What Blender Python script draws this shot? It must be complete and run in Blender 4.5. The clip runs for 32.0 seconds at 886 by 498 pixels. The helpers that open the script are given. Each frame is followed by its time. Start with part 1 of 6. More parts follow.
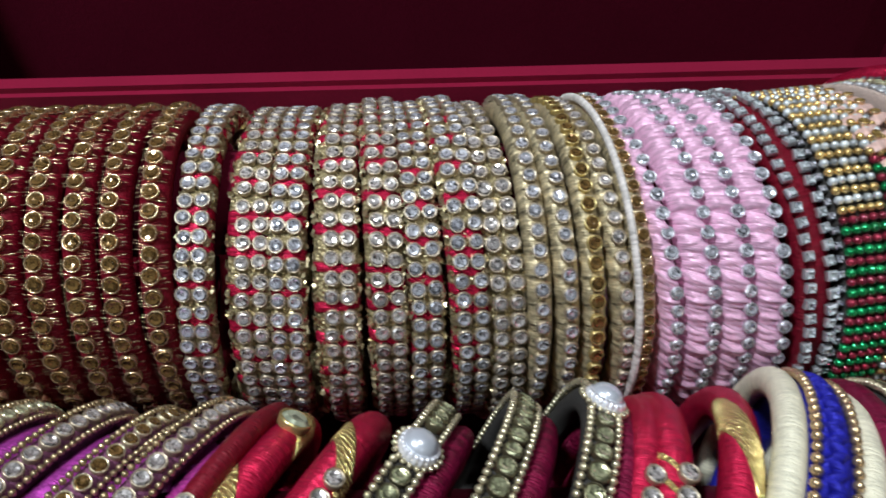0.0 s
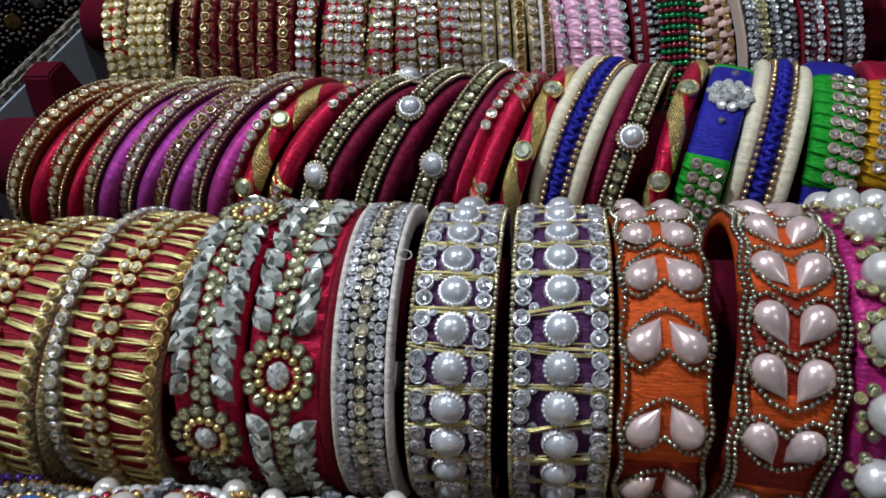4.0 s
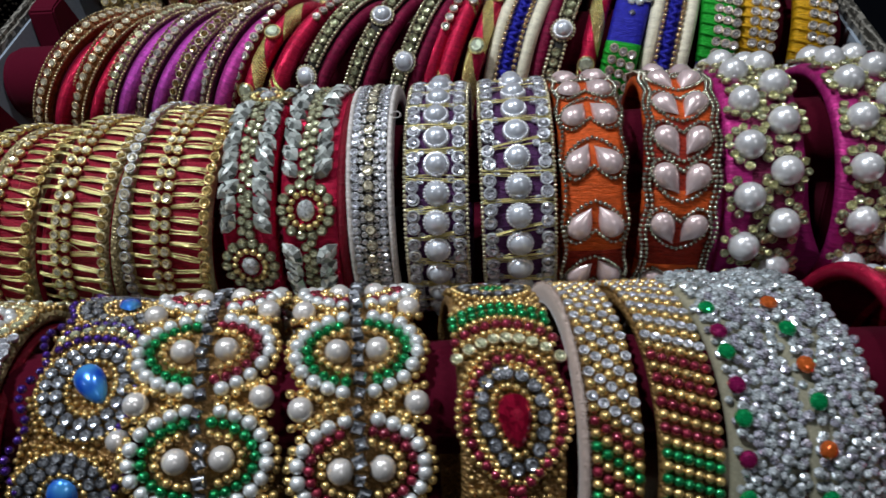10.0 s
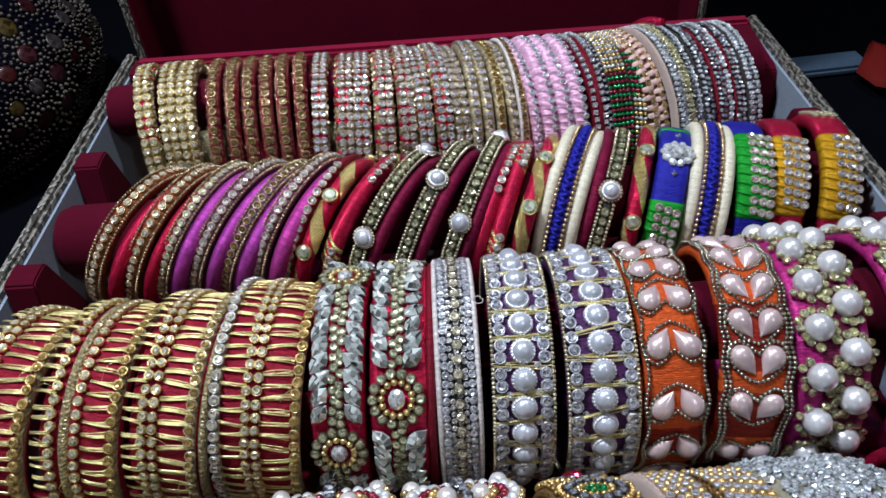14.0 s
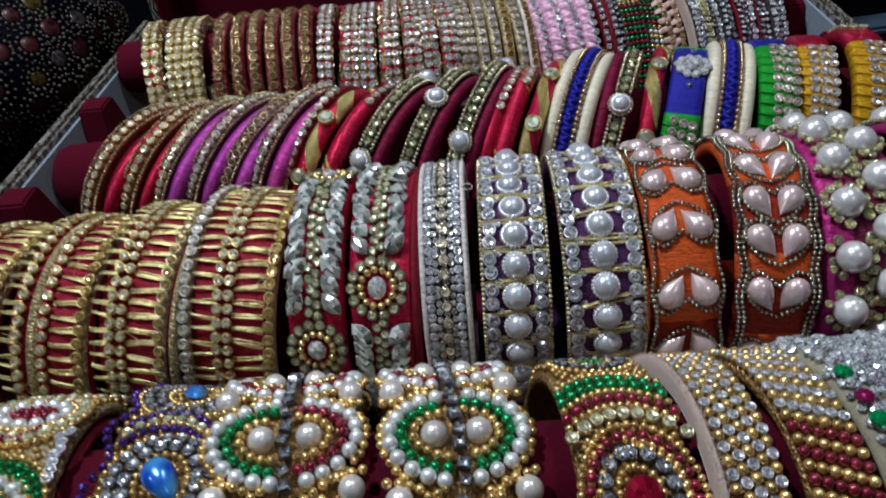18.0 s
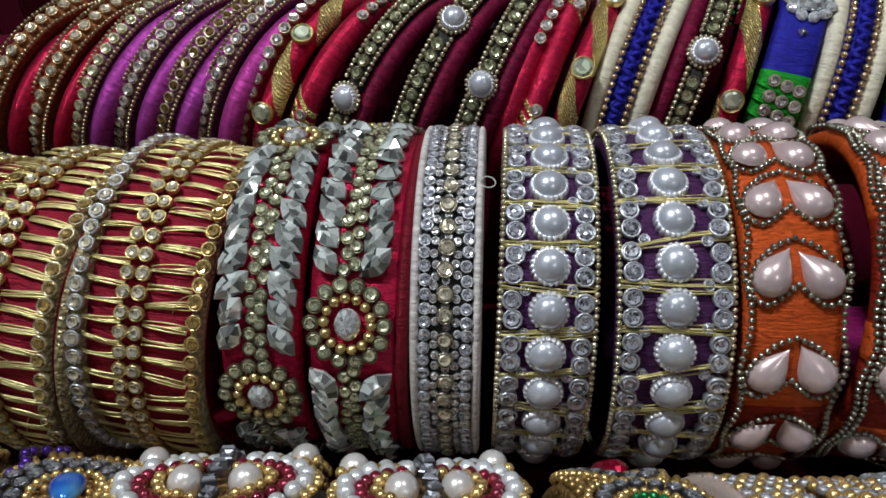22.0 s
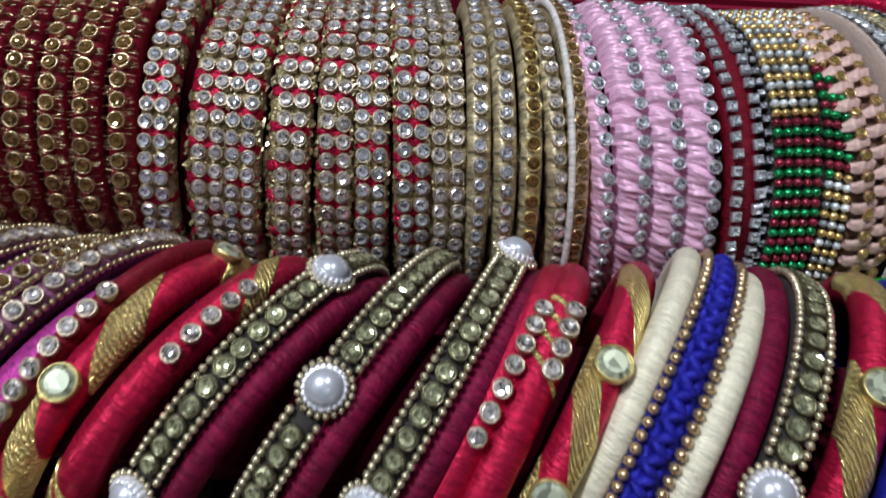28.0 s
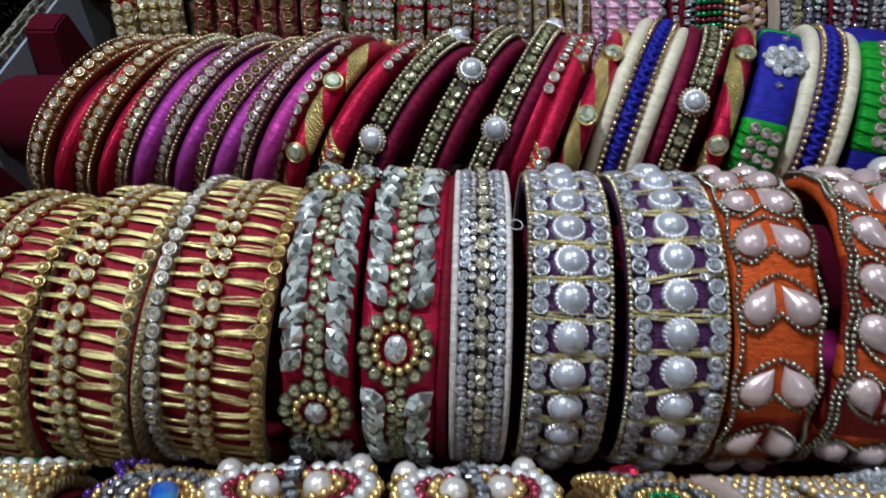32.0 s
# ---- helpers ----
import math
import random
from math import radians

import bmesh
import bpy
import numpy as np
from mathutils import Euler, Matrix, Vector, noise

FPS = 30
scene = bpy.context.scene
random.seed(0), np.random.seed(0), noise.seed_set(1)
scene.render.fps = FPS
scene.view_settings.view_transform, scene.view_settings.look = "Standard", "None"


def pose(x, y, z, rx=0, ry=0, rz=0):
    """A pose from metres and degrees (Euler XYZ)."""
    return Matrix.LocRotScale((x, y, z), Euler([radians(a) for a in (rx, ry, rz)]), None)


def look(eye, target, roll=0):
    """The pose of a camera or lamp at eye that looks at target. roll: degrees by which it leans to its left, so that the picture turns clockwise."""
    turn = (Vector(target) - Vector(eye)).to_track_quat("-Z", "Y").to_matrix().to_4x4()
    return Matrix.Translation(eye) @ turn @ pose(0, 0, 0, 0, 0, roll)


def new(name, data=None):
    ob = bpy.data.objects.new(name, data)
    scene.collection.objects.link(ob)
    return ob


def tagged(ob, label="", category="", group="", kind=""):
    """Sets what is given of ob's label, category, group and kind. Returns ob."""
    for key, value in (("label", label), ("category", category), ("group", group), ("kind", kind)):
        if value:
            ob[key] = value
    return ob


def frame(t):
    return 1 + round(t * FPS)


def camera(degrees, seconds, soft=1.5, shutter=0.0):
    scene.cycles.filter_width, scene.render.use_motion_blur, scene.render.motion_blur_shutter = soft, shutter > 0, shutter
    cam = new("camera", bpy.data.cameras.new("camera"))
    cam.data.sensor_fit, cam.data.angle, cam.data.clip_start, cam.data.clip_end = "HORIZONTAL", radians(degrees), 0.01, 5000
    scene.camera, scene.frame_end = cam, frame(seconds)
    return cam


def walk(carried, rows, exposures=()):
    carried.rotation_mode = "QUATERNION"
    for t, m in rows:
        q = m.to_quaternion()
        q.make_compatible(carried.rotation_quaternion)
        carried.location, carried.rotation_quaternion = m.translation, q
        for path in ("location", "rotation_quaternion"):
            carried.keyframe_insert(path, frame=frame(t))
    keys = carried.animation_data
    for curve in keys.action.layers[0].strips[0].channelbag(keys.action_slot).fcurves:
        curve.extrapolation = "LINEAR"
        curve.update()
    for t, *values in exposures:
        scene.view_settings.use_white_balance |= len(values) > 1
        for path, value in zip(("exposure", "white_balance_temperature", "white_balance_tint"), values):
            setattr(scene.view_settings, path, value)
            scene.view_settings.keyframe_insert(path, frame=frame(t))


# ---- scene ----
cam = camera(64.7, 32.0, 1.6, 0.35)
METRES, EYE, TILT, LEAN, TURN = 1.07, 0.19, -50.0, 1.9, 0.0
ROWS = [
    (0.0, 0.0, 0.0, 0.0, 0.0, 0.0, -0.0),
    (0.5, 0.0146, -0.0096, -0.0069, 0.57, 0.51, 0.46),
    (1.0, 0.0198, -0.023, -0.0181, 1.47, 1.48, 0.17),
    (1.5, 0.0292, -0.0344, -0.0288, 2.43, 2.08, -0.1),
    (2.0, 0.0328, -0.0465, -0.0464, 3.02, 2.37, -0.62),
    (2.5, 0.0352, -0.0606, -0.0585, 4.17, 2.97, -1.64),
    (3.0, 0.0357, -0.0724, -0.0702, 5.14, 3.46, -2.09),
    (3.5, 0.0361, -0.0862, -0.0918, 5.86, 3.74, -2.41),
    (4.0, 0.0352, -0.1029, -0.1036, 6.64, 5.14, -2.99),
    (4.5, 0.0357, -0.107, -0.1139, 7.3, 4.91, -2.88),
    (6.5, 0.0503, -0.129, -0.1366, 9.12, 5.94, -1.47),
    (7.0, 0.0599, -0.1313, -0.1396, 8.8, 5.99, -0.48),
    (7.5, 0.0631, -0.1375, -0.1496, 8.89, 6.68, -0.19),
    (8.0, 0.0572, -0.1503, -0.1569, 9.38, 7.26, -0.33),
    (8.5, 0.0555, -0.1581, -0.1571, 9.72, 7.55, 0.18),
    (9.0, 0.062, -0.1588, -0.1447, 6.49, 6.08, 1.71),
    (9.5, 0.0571, -0.1561, -0.1434, 4.58, 4.55, 0.78),
    (10.0, 0.0307, -0.1482, -0.1365, 2.62, 2.16, 1.0),
    (10.5, 0.0202, -0.148, -0.1224, 1.21, 0.76, 2.92),
    (11.0, 0.0125, -0.1492, -0.1123, -0.99, -0.99, 3.22),
    (11.5, -0.0034, -0.1495, -0.1127, -1.06, -0.53, 2.02),
    (12.0, -0.0109, -0.15, -0.1095, -1.87, -1.18, 2.4),
    (12.5, -0.0089, -0.1593, -0.0994, -3.84, -0.37, 3.66),
    (13.0, -0.0055, -0.1737, -0.101, -2.8, 5.58, 3.37),
    (13.5, -0.0042, -0.1718, -0.0996, -2.05, 6.44, 3.28),
    (14.0, -0.002, -0.158, -0.1, -0.37, 6.57, 2.79),
    (14.5, 0.0044, -0.1507, -0.0998, 1.83, 6.92, 2.93),
    (16.5, 0.0116, -0.1839, -0.1225, 6.74, 13.93, 5.05),
    (17.0, 0.018, -0.1828, -0.1207, 6.05, 14.67, 5.08),
    (17.5, 0.0189, -0.1691, -0.128, 5.11, 13.83, 4.79),
    (18.0, 0.0121, -0.1373, -0.1423, 3.56, 10.68, 2.72),
    (18.5, 0.0142, -0.131, -0.151, 2.48, 10.4, 2.24),
    (19.0, 0.0162, -0.1255, -0.1606, 1.83, 9.79, 2.16),
    (19.5, 0.0138, -0.1164, -0.1698, 1.69, 8.92, 1.96),
    (20.0, 0.016, -0.1104, -0.1672, 0.98, 8.91, 1.97),
    (20.5, 0.0103, -0.1114, -0.1438, 1.25, 7.46, 1.44),
    (21.0, 0.0064, -0.1014, -0.1271, 1.15, 3.66, 0.44),
    (21.5, 0.0131, -0.0869, -0.1111, 1.74, 0.94, -0.05),
    (22.0, 0.0086, -0.0856, -0.1057, 3.0, 0.54, -1.84),
    (22.5, 0.014, -0.0842, -0.0975, 1.9, -1.04, -4.27),
    (23.0, 0.0191, -0.0959, -0.0797, 3.87, 0.92, -3.95),
    (23.5, 0.018, -0.0991, -0.0734, 4.09, -1.06, -4.49),
    (24.0, 0.0231, -0.1037, -0.066, 3.19, -0.71, -4.8),
    (24.5, 0.0216, -0.1088, -0.0616, 3.23, -0.93, -4.61),
    (26.5, 0.0176, -0.0674, -0.0528, 1.3, -0.68, -4.94),
    (27.0, 0.0142, -0.0403, -0.0454, 1.08, -1.77, -5.21),
    (27.5, 0.0145, -0.0225, -0.0387, 1.34, -1.56, -5.81),
    (28.0, 0.0185, -0.0068, -0.0235, 2.21, -0.77, -5.43),
    (28.5, 0.0158, 0.0101, -0.011, 2.34, -0.94, -4.97),
    (29.0, 0.0136, 0.0215, -0.0057, 2.63, -2.73, -4.39),
    (29.5, 0.0141, 0.024, -0.0059, 2.87, -4.24, -4.39),
    (30.0, 0.0109, 0.0125, -0.0125, 2.98, -3.27, -4.65),
    (30.5, 0.0054, -0.0123, -0.0288, 2.66, -2.07, -4.37),
    (31.0, -0.0002, -0.0497, -0.0554, 1.65, -1.0, -3.74),
    (31.5, -0.0068, -0.0862, -0.0808, 1.38, 0.46, -2.62),
    (32.0, -0.0033, -0.1051, -0.1013, 0.81, 1.43, -1.79),
]
EXPOSURES = [(0.0, 0.3, 6400, 7.5), (1.0, 0.13, 6350, 8.5), (2.0, 0.05, 6400, 10.5), (3.0, 0.12, 6400, 10.5), (4.0, -0.05, 6450, 10), (9.0, -0.02, 6450, 10), (12.0, -0.05, 6450, 10.5), (13.0, -0.12, 6150, 12.5), (13.4, 0.15, 6150, 13), (14.0, 0.35, 6100, 13.5), (15.0, 0.5, 6050, 13.5), (17.0, 0.62, 6050, 13), (17.5, 0.52, 6200, 12), (18.0, -0.06, 6250, 10.5), (20.0, 0.05, 6400, 8.5), (22.0, -0.2, 6550, 10), (24.0, -0.05, 6400, 11), (27.0, 0.18, 6450, 11.5), (28.0, 0.08, 6350, 11), (30.0, 0.05, 6250, 11), (31.0, 0.1, 6150, 10), (32.0, 0.0, 6200, 10)]
walk(cam, [(t, pose(0, 0, EYE, TILT, LEAN, TURN) @ pose(METRES * x, METRES * y, METRES * z, 90 + pitch, roll, yaw)) for t, x, y, z, yaw, pitch, roll in ROWS], EXPOSURES)

# ---- light ----
world = bpy.data.worlds.new("night")
scene.world = world
world.use_nodes = True
world.node_tree.nodes["Background"].inputs[0].default_value = (0.55, 0.62, 0.75, 1)
world.node_tree.nodes["Background"].inputs[1].default_value = 0.0015


def lamp(name, eye, target, size, watts, colour):
    data = bpy.data.lights.new(name, "AREA")
    data.shape, data.size, data.energy, data.color = "DISK", size, watts, colour
    ob = new(name, data)
    ob.matrix_basis = look(eye, target)
    return ob


lamp("stall_bulb", (-0.24, 0.05, 0.74), (0.0, 0.0, 0.05), 0.06, 3.9, (0.90, 0.97, 1.03))
# Three unseen fill lamps, added for glints and to brighten the right and rear.
lamp("side_bulb", (0.40, -0.55, 0.95), (0.0, 0.0, 0.05), 0.04, 0.65, (0.95, 0.97, 1.0))
lamp("shelf_bulb", (-0.62, -0.35, 0.80), (0.0, 0.0, 0.05), 0.03, 0.4, (0.95, 0.97, 1.0))
lamp("string_bulb", (0.24, 0.20, 0.90), (0.0, 0.0, 0.05), 0.03, 1.5, (0.97, 0.98, 1.0))
scene.view_settings.exposure = 0.0

# ---- materials ----
MM = 0.001


def shader(name):
    m = bpy.data.materials.new(name)
    m.use_nodes = True
    nt = m.node_tree
    return m, nt, nt.nodes["Principled BSDF"]


def node(nt, kind, **values):
    n = nt.nodes.new(kind)
    for k, v in values.items():
        n.inputs[k].default_value = v
    return n


def rgb(c):
    return (c[0], c[1], c[2], 1)


def vary(nt, b, colour, fac, low=0.75, high=1.2, warm=0.0):
    """Base colour times a brightness that follows fac (0 to 1)."""
    ramp = nt.nodes.new("ShaderNodeMapRange")
    ramp.inputs["To Min"].default_value, ramp.inputs["To Max"].default_value = low, high
    nt.links.new(fac, ramp.inputs["Value"])
    hsv = node(nt, "ShaderNodeHueSaturation", Color=rgb(colour))
    nt.links.new(ramp.outputs[0], hsv.inputs["Value"])
    nt.links.new(hsv.outputs[0], b.inputs["Base Color"])
    return hsv


def bump(nt, b, height, strength, distance=0.0004):
    n = node(nt, "ShaderNodeBump", Strength=strength, Distance=distance)
    nt.links.new(height, n.inputs["Height"])
    nt.links.new(n.outputs[0], b.inputs["Normal"])


def metal(name, colour, rough=0.28, metallic=1.0):
    m, nt, b = shader(name)
    b.inputs["Metallic"].default_value = metallic
    co = nt.nodes.new("ShaderNodeTexCoord")
    n = node(nt, "ShaderNodeTexNoise", Scale=900.0, Detail=2.0)
    nt.links.new(co.outputs["Object"], n.inputs["Vector"])
    vary(nt, b, colour, n.outputs["Fac"], 0.65, 1.25)
    r = nt.nodes.new("ShaderNodeMapRange")
    r.inputs["To Min"].default_value, r.inputs["To Max"].default_value = rough * 0.7, rough * 1.4
    nt.links.new(n.outputs["Fac"], r.inputs["Value"])
    nt.links.new(r.outputs[0], b.inputs["Roughness"])
    return m


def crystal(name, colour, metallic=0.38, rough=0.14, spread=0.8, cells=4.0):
    """Foil-backed cut glass: bright and dark reflections of the facets are put into the base colour at random."""
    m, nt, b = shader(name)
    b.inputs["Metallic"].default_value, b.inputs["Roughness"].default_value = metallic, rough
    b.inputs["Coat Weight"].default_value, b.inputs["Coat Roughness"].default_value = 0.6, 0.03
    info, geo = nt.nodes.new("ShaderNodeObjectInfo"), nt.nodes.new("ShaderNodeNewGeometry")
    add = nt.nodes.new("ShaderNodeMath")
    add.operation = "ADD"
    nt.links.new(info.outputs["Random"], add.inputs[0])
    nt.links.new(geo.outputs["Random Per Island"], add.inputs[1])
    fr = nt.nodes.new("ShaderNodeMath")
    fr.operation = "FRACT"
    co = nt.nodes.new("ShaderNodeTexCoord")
    # Voronoi cells paint mottled inner reflections into the colour.
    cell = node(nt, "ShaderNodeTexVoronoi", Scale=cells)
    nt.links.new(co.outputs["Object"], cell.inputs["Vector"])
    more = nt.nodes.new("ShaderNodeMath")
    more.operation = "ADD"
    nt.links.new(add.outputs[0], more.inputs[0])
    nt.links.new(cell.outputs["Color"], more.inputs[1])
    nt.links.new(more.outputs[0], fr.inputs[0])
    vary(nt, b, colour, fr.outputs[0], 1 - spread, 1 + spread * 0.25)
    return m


def pearl(name, colour, rough=0.2):
    m, nt, b = shader(name)
    b.inputs["Roughness"].default_value, b.inputs["Metallic"].default_value = rough + 0.10, 0.42
    b.inputs["Coat Weight"].default_value, b.inputs["Coat Roughness"].default_value = 0.6, 0.12
    info, co = nt.nodes.new("ShaderNodeObjectInfo"), nt.nodes.new("ShaderNodeTexCoord")
    n = node(nt, "ShaderNodeTexNoise", Scale=1.6, Detail=2.0)
    nt.links.new(co.outputs["Object"], n.inputs["Vector"])
    mix = nt.nodes.new("ShaderNodeMath")
    mix.operation = "MULTIPLY_ADD"
    mix.inputs[1].default_value = 0.5
    nt.links.new(info.outputs["Random"], mix.inputs[0])
    nt.links.new(n.outputs["Fac"], mix.inputs[2])
    vary(nt, b, colour, mix.outputs[0], 0.72, 1.1)
    return m


def bead_paint(name, colour, metallic=0.55, rough=0.2):
    m, nt, b = shader(name)
    b.inputs["Metallic"].default_value, b.inputs["Roughness"].default_value = metallic, rough
    b.inputs["Coat Weight"].default_value, b.inputs["Coat Roughness"].default_value = 0.8, 0.08
    geo = nt.nodes.new("ShaderNodeNewGeometry")
    vary(nt, b, colour, geo.outputs["Random Per Island"], 0.7, 1.25)
    return m


def thread(name, colour, fine=1900.0, rough=0.42, sheen=0.0, contrast=0.42, depth=0.75, satin=0.3):
    """Silk thread wound round a core: fine ridges across the ring, gathered in uneven bundles. Textured by the sweep's own lengths in metres."""
    m, nt, b = shader(name)
    b.inputs["Roughness"].default_value, b.inputs["Sheen Weight"].default_value = rough, sheen
    b.inputs["Specular IOR Level"].default_value, b.inputs["Metallic"].default_value = 0.2, satin
    uv = nt.nodes.new("ShaderNodeUVMap")
    layers = []
    for lengthwise, crosswise, skew, detail in ((fine, fine * 0.22, 0.0, 3.0), (fine * 0.36, fine * 0.03, 0.35, 2.0)):
        mp = node(nt, "ShaderNodeMapping", Scale=(lengthwise, crosswise, 1.0), Rotation=(0.0, 0.0, skew))
        nt.links.new(uv.outputs[0], mp.inputs["Vector"])
        n = node(nt, "ShaderNodeTexNoise", Scale=1.0, Detail=detail, Roughness=0.7)
        nt.links.new(mp.outputs[0], n.inputs["Vector"])
        layers.append(n)
    mix = nt.nodes.new("ShaderNodeMath")
    mix.operation = "MULTIPLY_ADD"
    mix.inputs[1].default_value = 0.45
    nt.links.new(layers[1].outputs["Fac"], mix.inputs[0])
    nt.links.new(layers[0].outputs["Fac"], mix.inputs[2])
    hsv = vary(nt, b, colour, mix.outputs[0], 1 - contrast * 1.5, 1 + contrast)
    for link in hsv.inputs["Value"].links:
        link.from_node.inputs["From Min"].default_value, link.from_node.inputs["From Max"].default_value = 0.48, 0.97
    bump(nt, b, mix.outputs[0], depth, 0.0007)
    return m


def woven(name, colour, lines=1500.0):
    """Metallic cloth of slanting gold ribs."""
    m, nt, b = shader(name)
    uv = nt.nodes.new("ShaderNodeUVMap")
    mp = node(nt, "ShaderNodeMapping", Scale=(lines, lines, 1.0), Rotation=(0.0, 0.0, 0.9))
    nt.links.new(uv.outputs[0], mp.inputs["Vector"])
    w = node(nt, "ShaderNodeTexWave", Scale=0.25, Distortion=4.0, Detail=2.0)
    w.inputs["Detail Scale"].default_value = 1.5
    nt.links.new(mp.outputs[0], w.inputs["Vector"])
    n = node(nt, "ShaderNodeTexNoise", Scale=0.9, Detail=2.0)
    nt.links.new(mp.outputs[0], n.inputs["Vector"])
    mix = nt.nodes.new("ShaderNodeMath")
    mix.operation = "MULTIPLY"
    nt.links.new(w.outputs["Fac"], mix.inputs[0])
    nt.links.new(n.outputs["Fac"], mix.inputs[1])
    vary(nt, b, colour, mix.outputs[0], 0.6, 2.4)
    b.inputs["Metallic"].default_value, b.inputs["Roughness"].default_value = 0.75, 0.24
    bump(nt, b, mix.outputs[0], 1.0, 0.0008)
    return m


def cloth(name, colour, scale=900.0, rough=0.85, sheen=0.5, contrast=0.3, gloss=0.06):
    m, nt, b = shader(name)
    b.inputs["Specular IOR Level"].default_value = gloss
    b.inputs["Roughness"].default_value, b.inputs["Sheen Weight"].default_value = rough, sheen
    b.inputs["Sheen Roughness"].default_value = 0.4
    co = nt.nodes.new("ShaderNodeTexCoord")
    n = node(nt, "ShaderNodeTexNoise", Scale=scale, Detail=3.0)
    nt.links.new(co.outputs["Object"], n.inputs["Vector"])
    big = node(nt, "ShaderNodeTexNoise", Scale=scale / 40, Detail=3.0)
    nt.links.new(co.outputs["Object"], big.inputs["Vector"])
    mix = nt.nodes.new("ShaderNodeMath")
    mix.operation = "MULTIPLY_ADD"
    mix.inputs[1].default_value = 0.6
    nt.links.new(big.outputs["Fac"], mix.inputs[0])
    nt.links.new(n.outputs["Fac"], mix.inputs[2])
    vary(nt, b, colour, mix.outputs[0], 1 - contrast * 1.6, 1 + contrast * 0.8)
    bump(nt, b, n.outputs["Fac"], 0.4, 0.0003)
    return m


def brocade(name, dark, light):
    """Woven metallic scrolls on a grey ground."""
    m, nt, b = shader(name)
    co = nt.nodes.new("ShaderNodeTexCoord")
    w = node(nt, "ShaderNodeTexWave", Scale=110.0, Distortion=11.0, Detail=2.0)
    w.inputs["Detail Scale"].default_value = 1.6
    nt.links.new(co.outputs["Object"], w.inputs["Vector"])
    v = node(nt, "ShaderNodeTexNoise", Scale=1500.0, Detail=2.0)
    nt.links.new(co.outputs["Object"], v.inputs["Vector"])
    ramp = nt.nodes.new("ShaderNodeValToRGB")
    ramp.color_ramp.elements[0].position, ramp.color_ramp.elements[0].color = 0.42, rgb(dark)
    ramp.color_ramp.elements[1].position, ramp.color_ramp.elements[1].color = 0.62, rgb(light)
    nt.links.new(w.outputs["Fac"], ramp.inputs[0])
    hsv = nt.nodes.new("ShaderNodeHueSaturation")
    r = nt.nodes.new("ShaderNodeMapRange")
    r.inputs["To Min"].default_value, r.inputs["To Max"].default_value = 0.5, 1.4
    nt.links.new(v.outputs["Fac"], r.inputs["Value"])
    nt.links.new(r.outputs[0], hsv.inputs["Value"])
    nt.links.new(ramp.outputs[0], hsv.inputs["Color"])
    nt.links.new(hsv.outputs[0], b.inputs["Base Color"])
    b.inputs["Metallic"].default_value, b.inputs["Roughness"].default_value = 0.35, 0.45
    bump(nt, b, w.outputs["Fac"], 0.5, 0.0008)
    return m


def foil(name, colour):
    """Crinkled gold gauze: bright creases over a duller ground."""
    m, nt, b = shader(name)
    co = nt.nodes.new("ShaderNodeTexCoord")
    n = node(nt, "ShaderNodeTexNoise", Scale=1300.0, Detail=3.0, Roughness=0.7)
    nt.links.new(co.outputs["Object"], n.inputs["Vector"])
    v = node(nt, "ShaderNodeTexVoronoi", Scale=1100.0)
    nt.links.new(co.outputs["Object"], v.inputs["Vector"])
    vary(nt, b, colour, n.outputs["Fac"], 0.1, 1.6)
    b.inputs["Metallic"].default_value, b.inputs["Roughness"].default_value = 0.45, 0.33
    bump(nt, b, v.outputs["Distance"], 0.9, 0.0008)
    return m


FOIL = foil("crinkled_gold_gauze", (0.50, 0.41, 0.22))
LAME = thread("pale_gold_lame", (0.55, 0.46, 0.29), 850.0, 0.34, 0.0, 0.7, 1.0, 0.45)
GOLD = metal("gold_metal", (0.80, 0.64, 0.28), 0.28, 0.82)
BRASS = metal("antique_brass", (0.80, 0.72, 0.50), 0.27, 0.8)
COPPER = metal("copper_gold", (0.72, 0.52, 0.31), 0.24, 0.82)
SILVER = metal("silver_metal", (0.72, 0.74, 0.78), 0.34, 0.75)
ZARI = metal("gold_zari", (0.80, 0.70, 0.32), 0.33, 0.7)
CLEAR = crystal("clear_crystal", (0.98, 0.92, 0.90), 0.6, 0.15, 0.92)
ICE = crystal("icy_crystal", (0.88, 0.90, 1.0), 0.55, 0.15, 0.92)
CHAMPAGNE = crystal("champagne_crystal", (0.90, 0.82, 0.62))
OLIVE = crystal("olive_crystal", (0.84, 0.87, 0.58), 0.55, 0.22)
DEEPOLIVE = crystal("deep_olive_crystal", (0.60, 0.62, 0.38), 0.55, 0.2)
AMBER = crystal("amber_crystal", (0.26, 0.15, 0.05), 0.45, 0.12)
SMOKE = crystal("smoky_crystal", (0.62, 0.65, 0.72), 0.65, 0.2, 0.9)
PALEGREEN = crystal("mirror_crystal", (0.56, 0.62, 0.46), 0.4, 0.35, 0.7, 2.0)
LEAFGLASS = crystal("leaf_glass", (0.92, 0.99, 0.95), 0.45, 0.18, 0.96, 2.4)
RUBY = crystal("ruby_glass", (0.60, 0.012, 0.06), 0.6, 0.1, 0.5)
EMERALD = crystal("emerald_glass", (0.01, 0.50, 0.15), 0.55, 0.12, 0.4)
CHARTREUSE = crystal("yellow_green_crystal", (0.78, 0.76, 0.36), 0.5, 0.18, 0.7)
